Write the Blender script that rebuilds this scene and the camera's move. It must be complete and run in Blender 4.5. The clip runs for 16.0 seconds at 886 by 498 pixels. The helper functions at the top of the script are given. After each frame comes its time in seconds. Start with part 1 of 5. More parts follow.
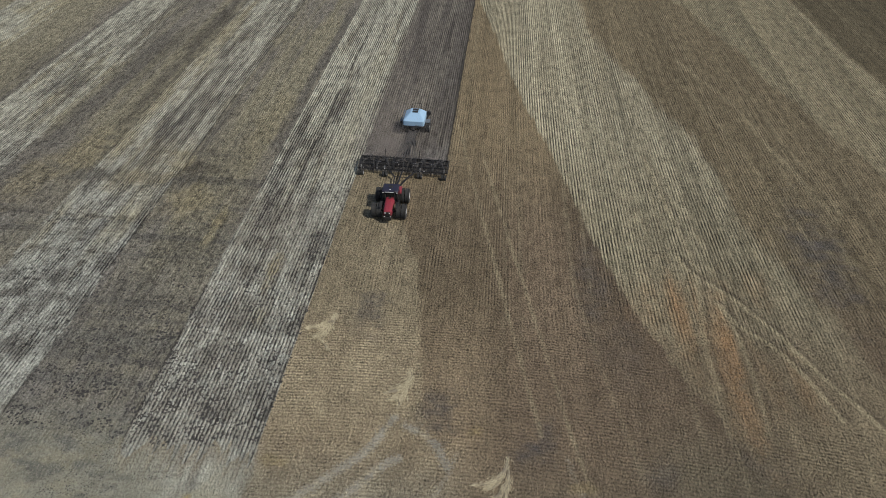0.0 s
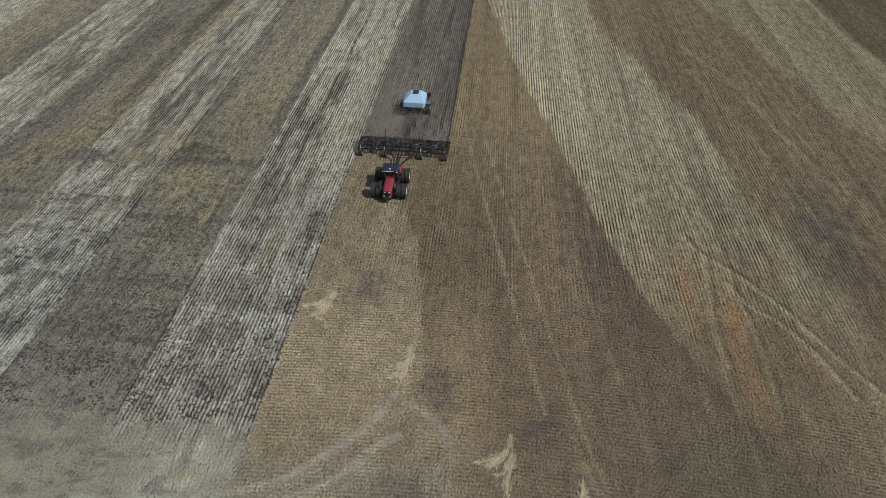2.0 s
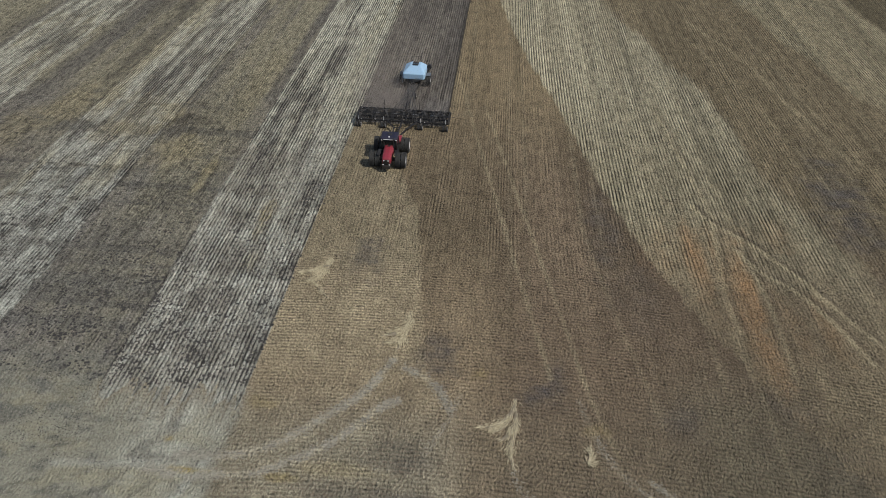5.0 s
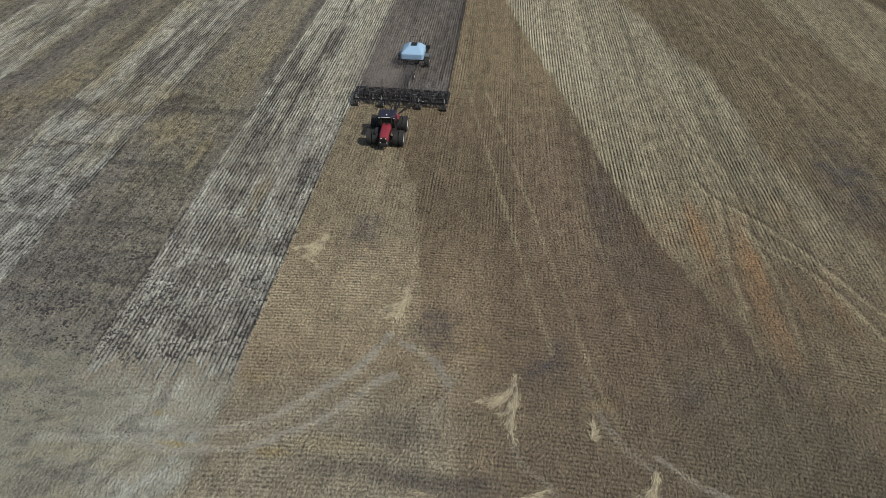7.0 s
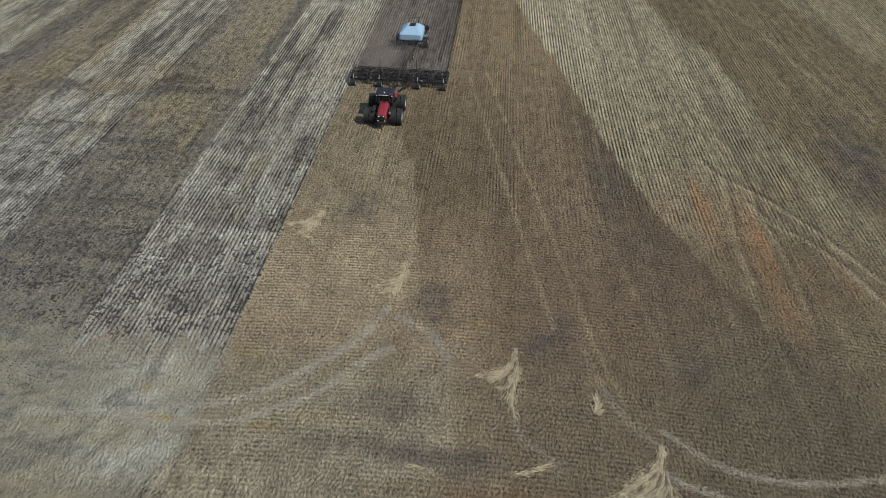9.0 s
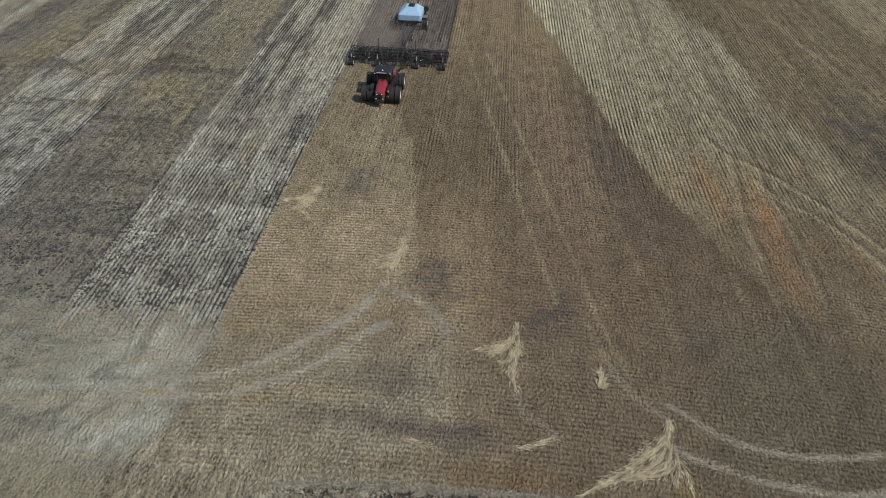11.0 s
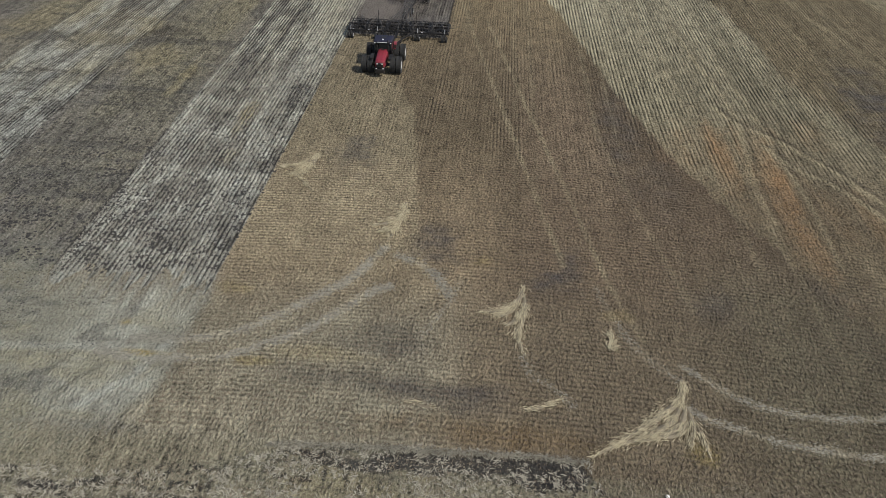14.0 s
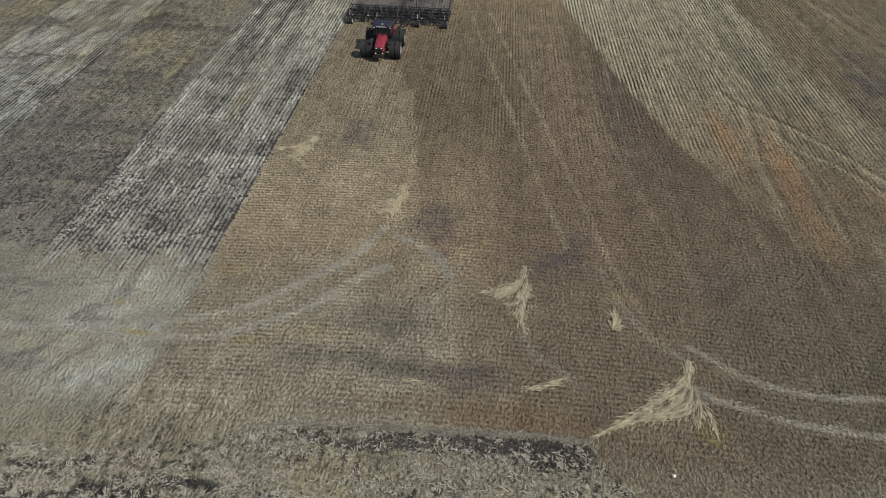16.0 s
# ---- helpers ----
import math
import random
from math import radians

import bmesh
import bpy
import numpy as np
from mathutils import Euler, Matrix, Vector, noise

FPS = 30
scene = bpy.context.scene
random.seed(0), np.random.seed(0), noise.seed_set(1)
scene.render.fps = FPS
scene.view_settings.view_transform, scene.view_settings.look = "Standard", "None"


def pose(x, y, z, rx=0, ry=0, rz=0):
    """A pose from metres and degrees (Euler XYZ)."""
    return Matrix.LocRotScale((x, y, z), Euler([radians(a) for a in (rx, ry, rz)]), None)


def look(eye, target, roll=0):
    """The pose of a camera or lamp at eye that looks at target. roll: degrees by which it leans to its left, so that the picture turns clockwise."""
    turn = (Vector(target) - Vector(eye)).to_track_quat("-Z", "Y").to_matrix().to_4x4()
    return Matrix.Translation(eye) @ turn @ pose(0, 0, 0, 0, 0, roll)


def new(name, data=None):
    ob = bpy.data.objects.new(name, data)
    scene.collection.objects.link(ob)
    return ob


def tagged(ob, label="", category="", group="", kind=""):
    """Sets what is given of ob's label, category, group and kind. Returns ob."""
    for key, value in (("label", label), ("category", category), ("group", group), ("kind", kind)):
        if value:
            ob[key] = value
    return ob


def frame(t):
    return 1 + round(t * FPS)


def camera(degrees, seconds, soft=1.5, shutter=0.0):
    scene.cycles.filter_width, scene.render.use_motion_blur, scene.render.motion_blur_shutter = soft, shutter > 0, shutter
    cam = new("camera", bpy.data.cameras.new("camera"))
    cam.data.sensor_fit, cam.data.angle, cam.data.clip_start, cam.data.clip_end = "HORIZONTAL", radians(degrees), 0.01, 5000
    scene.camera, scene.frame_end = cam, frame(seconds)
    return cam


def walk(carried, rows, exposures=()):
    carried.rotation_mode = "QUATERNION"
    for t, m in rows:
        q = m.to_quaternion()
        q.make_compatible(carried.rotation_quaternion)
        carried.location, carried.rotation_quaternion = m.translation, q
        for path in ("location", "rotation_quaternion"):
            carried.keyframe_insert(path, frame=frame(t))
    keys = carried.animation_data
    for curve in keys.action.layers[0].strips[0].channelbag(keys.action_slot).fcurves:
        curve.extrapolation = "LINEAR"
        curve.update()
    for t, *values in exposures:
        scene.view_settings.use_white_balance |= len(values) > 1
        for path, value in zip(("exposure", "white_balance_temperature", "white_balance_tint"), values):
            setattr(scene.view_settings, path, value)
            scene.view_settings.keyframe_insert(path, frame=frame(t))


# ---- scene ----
cam = camera(62.57, 16.0, soft=0.7)
YAW, PITCH, ROLL = 6.0, -37.167, -0.906
# The camera sinks straight down: seconds and the eye's place.
PATH = [
    (0.0, 0.000, -0.000, 64.000),
    (0.5, -0.017, -0.034, 63.044),
    (1.0, -0.028, -0.079, 62.084),
    (1.5, -0.048, -0.043, 61.204),
    (2.0, -0.066, -0.047, 60.351),
    (2.5, -0.092, -0.076, 59.415),
    (3.0, -0.087, -0.061, 58.486),
    (3.5, -0.104, -0.086, 57.637),
    (4.0, -0.114, -0.091, 56.798),
    (6.5, 0.097, -0.048, 52.285),
    (7.0, 0.172, -0.075, 51.458),
    (7.5, 0.208, -0.076, 50.660),
    (8.0, 0.280, -0.132, 49.774),
    (8.5, 0.337, -0.090, 48.935),
    (9.0, 0.375, -0.098, 48.061),
    (11.5, 0.504, 0.019, 43.916),
    (12.0, 0.477, 0.007, 43.112),
    (12.5, 0.424, 0.017, 42.399),
    (13.0, 0.376, 0.003, 41.753),
    (13.5, 0.317, -0.030, 41.111),
    (14.0, 0.316, -0.099, 40.446),
    (14.5, 0.314, -0.108, 39.853),
    (15.0, 0.317, -0.118, 39.333),
    (15.5, 0.317, -0.095, 38.830),
    (16.0, 0.340, -0.150, 38.373),
]
walk(cam, [(t, pose(x, y, z, 90 + PITCH, ROLL, YAW)) for t, x, y, z in PATH], [(0.0, -0.04), (4.0, -0.035), (9.0, -0.02), (13.0, 0.0), (16.0, 0.0)])

# ---- world, sun ----
SUN_EL, SUN_AZ = 50.0, 112.0          # degrees above the horizon; clockwise from +y
world = bpy.data.worlds.new("world")
scene.world = world
world.use_nodes = True
wn = world.node_tree
sky = wn.nodes.new("ShaderNodeTexSky")
sky.sky_type, sky.sun_disc = "NISHITA", False
sky.sun_elevation, sky.sun_rotation = radians(SUN_EL), radians(SUN_AZ)
sky.air_density, sky.dust_density = 1.0, 2.5
wn.links.new(sky.outputs[0], wn.nodes["Background"].inputs[0])
wn.nodes["Background"].inputs[1].default_value = 0.095
sun = new("sun", bpy.data.lights.new("sun", "SUN"))
sun.data.energy, sun.data.angle, sun.data.color = 3.22, radians(1.2), (1.0, 0.95, 0.87)
sd = Vector((math.sin(radians(SUN_AZ)) * math.cos(radians(SUN_EL)), math.cos(radians(SUN_AZ)) * math.cos(radians(SUN_EL)), math.sin(radians(SUN_EL))))
sun.matrix_world = look(sd * 60, (0, 0, 0))


# ---- materials ----
def nodes_of(name):
    m = bpy.data.materials.new(name)
    m.use_nodes = True
    nt = m.node_tree
    return m, nt, nt.nodes["Principled BSDF"]


def add(nt, kind, **values):
    n = nt.nodes.new(kind)
    for k, v in values.items():
        n.inputs[k.replace("_", " ")].default_value = v
    return n


def math_node(nt, op, a, b=None, c=None):
    n = nt.nodes.new("ShaderNodeMath")
    n.operation = op
    for i, v in enumerate((a, b, c)):
        if v is None:
            continue
        if isinstance(v, (int, float)):
            n.inputs[i].default_value = v
        else:
            nt.links.new(v, n.inputs[i])
    return n.outputs[0]


def mixed(nt, fac, a, b, blend="MIX"):
    n = nt.nodes.new("ShaderNodeMix")
    n.data_type, n.blend_type = "RGBA", blend
    for i, v in ((0, fac), (6, a), (7, b)):
        if isinstance(v, (int, float)):
            n.inputs[i].default_value = v
        elif isinstance(v, tuple):
            n.inputs[i].default_value = (*v, 1)
        else:
            nt.links.new(v, n.inputs[i])
    return n.outputs[2]


def noise_node(nt, vec, scale, detail=3.0, rough=0.6):
    n = add(nt, "ShaderNodeTexNoise", Scale=scale, Detail=detail, Roughness=rough)
    if vec is not None:
        nt.links.new(vec, n.inputs["Vector"])
    return n.outputs["Fac"]


def ramp(nt, fac, lo, hi):
    n = nt.nodes.new("ShaderNodeMapRange")
    nt.links.new(fac, n.inputs[0])
    n.inputs[1].default_value, n.inputs[2].default_value = lo, hi
    return n.outputs[0]


def bump(nt, bsdf, height, strength, distance):
    b = add(nt, "ShaderNodeBump", Strength=strength, Distance=distance)
    nt.links.new(height, b.inputs["Height"])
    nt.links.new(b.outputs[0], bsdf.inputs["Normal"])


def paint(name, color, rough=0.4, metal=0.0, dirt=0.35, dirt_color=(0.16, 0.13, 0.095), scale=2.5):
    """A painted or bare hard surface with field dust lying on it."""
    m, nt, b = nodes_of(name)
    co = nt.nodes.new("ShaderNodeTexCoord").outputs["Object"]
    big = ramp(nt, noise_node(nt, co, scale, 4.0), 0.42, 0.72)
    fine = ramp(nt, noise_node(nt, co, scale * 14, 3.0), 0.3, 0.75)
    fac = math_node(nt, "MULTIPLY", math_node(nt, "MULTIPLY_ADD", big, 0.7, 0.25), math_node(nt, "MULTIPLY_ADD", fine, 0.5, 0.5))
    fac = math_node(nt, "MULTIPLY", fac, dirt)
    nt.links.new(mixed(nt, fac, color, dirt_color), b.inputs["Base Color"])
    nt.links.new(math_node(nt, "MULTIPLY_ADD", fac, 0.5, rough), b.inputs["Roughness"])
    b.inputs["Metallic"].default_value = metal
    bump(nt, b, fine, 0.15, 0.004)
    return m


M_RED = paint("red_paint", (0.235, 0.014, 0.034), 0.4, dirt=0.38)
M_BLACK = paint("black_paint", (0.012, 0.012, 0.013), 0.45, dirt=0.2)
M_STEEL_DARK = paint("dark_frame_steel", (0.011, 0.012, 0.014), 0.55, 0.1, 0.12)
M_SHANK = paint("worn_shank_steel", (0.020, 0.020, 0.021), 0.5, 0.3, 0.18)
M_RUBBER = paint("tyre_rubber", (0.022, 0.025, 0.027), 0.8, dirt=0.22)
M_RIM = paint("silver_rim", (0.72, 0.73, 0.75), 0.4, 0.15, 0.15)
M_CHROME = paint("bare_bright_steel", (0.6, 0.6, 0.58), 0.3, 0.7, 0.25)
M_TANK = paint("pale_blue_tank", (0.30, 0.47, 0.64), 0.42, dirt=0.12, scale=1.2)
M_HOPPER = paint("blue_grey_hopper", (0.10, 0.125, 0.15), 0.5, dirt=0.3)
M_ROOF = paint("dark_cab_roof", (0.010, 0.011, 0.030), 0.62, dirt=0.1)
M_HOSE = paint("grey_hose", (0.055, 0.056, 0.058), 0.6, dirt=0.25)
M_LAMP = paint("lamp_lens", (0.85, 0.86, 0.84), 0.12, 0.0, 0.05)
M_WHITE = paint("white_plastic", (0.75, 0.76, 0.76), 0.4, dirt=0.15)
m, nt, b = nodes_of("tinted_cab_glass")
b.inputs["Base Color"].default_value, b.inputs["Roughness"].default_value = (0.012, 0.016, 0.018, 1), 0.06
b.inputs["Transmission Weight"].default_value, b.inputs["IOR"].default_value = 0.08, 1.45
M_GLASS = m


def ground_material():
    m, nt, b = nodes_of("stubble_and_soil")
    geo = nt.nodes.new("ShaderNodeNewGeometry").outputs["Position"]

    def attr(name, out="Fac"):
        n = nt.nodes.new("ShaderNodeAttribute")
        n.attribute_name = name
        return n.outputs[out]

    def times(a, c):
        return math_node(nt, "MULTIPLY", a, c)

    def plus(a, c):
        return math_node(nt, "ADD", a, c)

    def swing(fac, k):
        return math_node(nt, "MULTIPLY_ADD", fac, 2 * k, -k)

    tone, u, rowk, crossk, clod, straw = attr("tone", "Color"), attr("row_u"), attr("row_k"), attr("cross_k"), attr("clod"), attr("straw")
    grain, coarse = attr("grain"), attr("coarse")
    xyz = nt.nodes.new("ShaderNodeSeparateXYZ")
    nt.links.new(geo, xyz.inputs[0])
    x, y = xyz.outputs[0], xyz.outputs[1]
    flat = nt.nodes.new("ShaderNodeCombineXYZ")
    nt.links.new(x, flat.inputs[0])
    nt.links.new(times(y, 0.72), flat.inputs[1])
    flat = flat.outputs[0]
    wob = noise_node(nt, geo, 1.5, 3.0)
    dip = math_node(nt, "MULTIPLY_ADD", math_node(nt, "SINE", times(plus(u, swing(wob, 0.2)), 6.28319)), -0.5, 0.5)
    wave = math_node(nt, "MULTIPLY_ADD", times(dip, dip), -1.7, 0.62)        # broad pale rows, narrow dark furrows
    v = math_node(nt, "MULTIPLY_ADD", times(x, x), 0.002, y)
    wave2 = math_node(nt, "SINE", times(plus(times(v, 2.2), swing(wob, 0.6)), 6.28319))
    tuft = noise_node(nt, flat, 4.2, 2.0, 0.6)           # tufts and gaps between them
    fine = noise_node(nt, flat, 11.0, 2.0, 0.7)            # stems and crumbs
    patch = noise_node(nt, geo, 0.45, 5.0, 0.65)
    keep = ramp(nt, noise_node(nt, geo, 0.3, 4.0, 0.65), 0.3, 0.62)
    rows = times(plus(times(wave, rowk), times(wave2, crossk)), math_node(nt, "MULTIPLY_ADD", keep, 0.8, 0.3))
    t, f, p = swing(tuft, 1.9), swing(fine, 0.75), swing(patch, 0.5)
    stem_shade = times(ramp(nt, noise_node(nt, flat, 6.0, 2.0, 0.55), 0.46, 0.36), -0.44)       # shade between the stems, darkened in the colour
    # broken lengths of residue along the rows, and clumps of it
    drawn = nt.nodes.new("ShaderNodeCombineXYZ")
    nt.links.new(plus(x, times(y, 0.012)), drawn.inputs[0])
    nt.links.new(times(y, 0.2), drawn.inputs[1])
    dash = math_node(nt, "SUBTRACT", ramp(nt, noise_node(nt, drawn.outputs[0], 1.5, 3.0, 0.6), 0.36, 0.64), 0.5)
    clump = math_node(nt, "SUBTRACT", ramp(nt, noise_node(nt, flat, 1.7, 3.0, 0.65), 0.34, 0.66), 0.5)
    broken = times(plus(times(dash, 0.62), times(times(clump, grain), 0.75)), coarse)
    lift = plus(plus(plus(rows, p), times(plus(plus(t, f), stem_shade), grain)), broken)
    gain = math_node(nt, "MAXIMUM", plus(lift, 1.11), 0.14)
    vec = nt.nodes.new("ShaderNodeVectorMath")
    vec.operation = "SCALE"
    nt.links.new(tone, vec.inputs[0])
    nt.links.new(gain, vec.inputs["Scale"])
    # crumbs of bare moist soil
    lump = noise_node(nt, flat, 2.1, 3.0, 0.6)
    dark = times(ramp(nt, math_node(nt, "SUBTRACT", lump, times(wave, times(rowk, 0.05))), 0.52, 0.58), clod)
    col = mixed(nt, math_node(nt, "MINIMUM", dark, 0.92), vec.outputs[0], (0.028, 0.028, 0.027))
    # bleached straw stems on top
    pale = ramp(nt, noise_node(nt, flat, 6.0, 2.0, 0.5), 0.60, 0.70)
    col = mixed(nt, times(pale, math_node(nt, "MULTIPLY_ADD", straw, 0.5, 0.22)), col, (0.46, 0.42, 0.33))
    tint = noise_node(nt, geo, 0.9, 4.0)
    col = mixed(nt, times(ramp(nt, tint, 0.52, 0.75), 0.14), col, (0.115, 0.105, 0.065))
    col = mixed(nt, times(ramp(nt, tint, 0.48, 0.25), 0.16), col, (0.145, 0.108, 0.076))
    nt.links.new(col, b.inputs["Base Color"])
    b.inputs["Roughness"].default_value = 0.92
    b.inputs["Specular IOR Level"].default_value = 0.15
    h = plus(times(rows, 0.6), plus(t, times(f, 0.5)))
    bump(nt, b, h, 1.0, 0.13)
    return m


def straw_material(name, a, c, dark):
    m, nt, b = nodes_of(name)
    rnd = nt.nodes.new("ShaderNodeNewGeometry").outputs["Random Per Island"]
    co = nt.nodes.new("ShaderNodeTexCoord").outputs["Object"]
    col = mixed(nt, rnd, a, c)
    col = mixed(nt, ramp(nt, rnd, 0.78, 1.0), col, dark)
    col = mixed(nt, math_node(nt, "MULTIPLY", ramp(nt, noise_node(nt, co, 0.8, 3.0), 0.4, 0.75), 0.4), col, dark)
    nt.links.new(col, b.inputs["Base Color"])
    b.inputs["Roughness"].default_value, b.inputs["Specular IOR Level"].default_value = 0.75, 0.3
    return m


M_GROUND = ground_material()
M_STUBBLE = straw_material("brown_stubble", (0.28, 0.222, 0.158), (0.16, 0.122, 0.09), (0.06, 0.05, 0.042))
M_STRAW = straw_material("pale_loose_straw", (0.62, 0.555, 0.38), (0.40, 0.345, 0.22), (0.11, 0.092, 0.06))
M_TORN = straw_material("torn_grey_straw", (0.47, 0.445, 0.36), (0.27, 0.255, 0.20), (0.10, 0.092, 0.075))
M_RESIDUE = straw_material("grey_straw_residue", (0.40, 0.385, 0.32), (0.28, 0.265, 0.215), (0.08, 0.076, 0.066))
M_CLOD = straw_material("moist_soil_clods", (0.042, 0.040, 0.038), (0.030, 0.029, 0.028), (0.07, 0.066, 0.06))

# ---- the field ----
STRIP, EDGE, HEAD = 14.65, -23.75, 46.6    # width of a pass, edge of the sown strips, where their rows end
ROW = 0.45                                 # distance between the sown rows
SOWN_Y = 104.5                             # the current pass is sown beyond this


def lined(x, y):
    """The plan's x, straightened so that the edges of the passes stay at one value."""
    return x + 0.012 * (y - 47)


def vnoise(x, y, scale, seed):
    """Smooth value noise, 0 to 1."""
    x, y = x * scale + seed * 17.31, y * scale - seed * 9.17
    ix, iy = np.floor(x), np.floor(y)
    fx, fy = x - ix, y - iy
    fx, fy = fx * fx * (3 - 2 * fx), fy * fy * (3 - 2 * fy)

    def h(a, c):
        s = np.sin(a * 127.1 + c * 311.7 + seed * 74.7) * 43758.5453
        return s - np.floor(s)

    top = h(ix, iy) * (1 - fx) + h(ix + 1, iy) * fx
    low = h(ix, iy + 1) * (1 - fx) + h(ix + 1, iy + 1) * fx
    return top * (1 - fy) + low * fy


def fbm(x, y, scale, seed, octaves=4):
    total, k, w = 0.0, 0.0, 1.0
    for o in range(octaves):
        total, k = total + w * vnoise(x, y, scale * 2 ** o, seed + o), k + w
        w *= 0.55
    return total / k


def step(x, lo, hi):
    t = np.clip((x - lo) / (hi - lo), 0, 1)
    return t * t * (3 - 2 * t)


def blob(x, y, cx, cy, rx, ry, seed):
    """A soft patch with a ragged outline."""
    d = np.hypot((x - cx) / rx, (y - cy) / ry)
    out = np.zeros(np.shape(x))
    near = d < 2.6
    xn, yn = x[near], y[near]
    e = d[near] + 1.3 * (fbm(xn, yn, 0.35, seed) - 0.5) + 0.5 * (vnoise(xn, yn, 2.2, seed) - 0.5)
    out[near] = 1 - step(e, 0.3, 1.35)
    return out


def track(x, y, pts, width, rough=1.1):
    """1 on a worn line through the points, 0 beside it."""
    out = np.zeros(np.shape(x))
    xs, ys = [p[0] for p in pts], [p[1] for p in pts]
    near = (x > min(xs) - 3) & (x < max(xs) + 3) & (y > min(ys) - 3) & (y < max(ys) + 3)
    x, y = x[near], y[near]
    best = np.full(x.shape, 1e9)
    for (ax, ay), (cx, cy) in zip(pts, pts[1:]):
        dx, dy = cx - ax, cy - ay
        s = np.clip(((x - ax) * dx + (y - ay) * dy) / (dx * dx + dy * dy), 0, 1)
        best = np.minimum(best, np.hypot(x - ax - s * dx, y - ay - s * dy))
    best = best + width * rough * (fbm(x, y, 0.7, 31) - 0.5)
    out[near] = 1 - step(best, 0.2 * width, 1.1 * width)
    return out


def smooth_line(pts, n=6):
    """Catmull-Rom through the points."""
    p = [Vector(q) for q in (pts[0], *pts, pts[-1])]
    out = []
    for a, b2, c, d in zip(p, p[1:], p[2:], p[3:]):
        for k in range(n):
            t = k / n
            q = 0.5 * (2 * b2 + (c - a) * t + (2 * a - 5 * b2 + 4 * c - d) * t * t + (3 * b2 - a - 3 * c + d) * t ** 3)
            out.append((q.x, q.y))
    return out + [tuple(pts[-1])]


def swath_edge(y):
    """Where the first bleached swath begins."""
    return np.interp(y, [-400, 30, 50, 64, 70, 75, 83, 94, 105, 115, 130, 145, 170, 194, 600], [190, 41, 29.5, 22.3, 20, 18, 15.7, 12.9, 10.3, 8.1, 4.1, 0.3, -4.2, -9.6, -90])


def swath_end(y):
    """Where it ends."""
    return np.interp(y, [40, 65, 78, 87, 96, 104, 112, 123, 132, 140, 157, 174, 198, 600], [58, 48, 44, 40.5, 38.8, 37.6, 36.6, 34.6, 32.4, 30, 24.6, 20.6, 17, -60])


def second_edge(y):
    """Where the second bleached swath begins."""
    return np.interp(y, [80, 112, 124, 140, 149, 169, 185, 202, 600], [76, 64.4, 61, 57.4, 54.2, 50.6, 46.4, 41, -40])


def rgb(r, g, b2):
    lin = np.array([((v / 255 + 0.055) / 1.055) ** 2.4 for v in (r, g, b2)])
    return lin * np.array([1.12, 1.20, 1.25])


def tracks(*lines):
    """Wheel marks: a smooth line, its width and its strength."""
    return [(smooth_line(q), w, k) for q, w, k in lines]


# where the machines turned
TURN_TRACKS = tracks(
    ([(-28, 38.6), (-23.4, 39.0), (-19.6, 40.4), (-16.9, 42.7), (-14.6, 45.1), (-13.0, 46.7), (-11.4, 49.2), (-9.9, 52.7)], 0.75, 0.85),
    ([(-30, 36.9), (-26.1, 36.5), (-23.0, 36.9), (-20.0, 37.5), (-17.7, 38.7), (-15.3, 40.3), (-13.4, 42.1), (-11.9, 44.0), (-10.3, 46.0), (-8.5, 47.3)], 0.7, 0.85),
    ([(-8.9, 51.5), (-7.8, 51.3), (-5.2, 49.6), (-3.4, 46.5)], 0.7, 0.55),
    ([(14.9, 40.6), (15.9, 39.8), (18.2, 38.1), (20.5, 37.0), (23.2, 36.6), (26.1, 36.7), (30.3, 37.4), (40, 40)], 0.55, 0.44),
    ([(14.6, 36.6), (16.1, 35.5), (18.4, 34.8), (20.6, 34.1), (23.2, 33.7), (26.3, 33.5), (29.0, 33.9), (40, 36)], 0.55, 0.48),
    ([(2.8, 40.6), (3.5, 38.6), (5.3, 37.1), (6.6, 35.6)], 0.55, 0.13),
    ([(9.0, 49.4), (11.0, 43.4), (13.0, 40.6), (14.5, 39.1)], 0.6, 0.2),
    ([(-2.6, 48.6), (-3.6, 45.0), (-5.2, 41.2)], 0.5, 0.16))
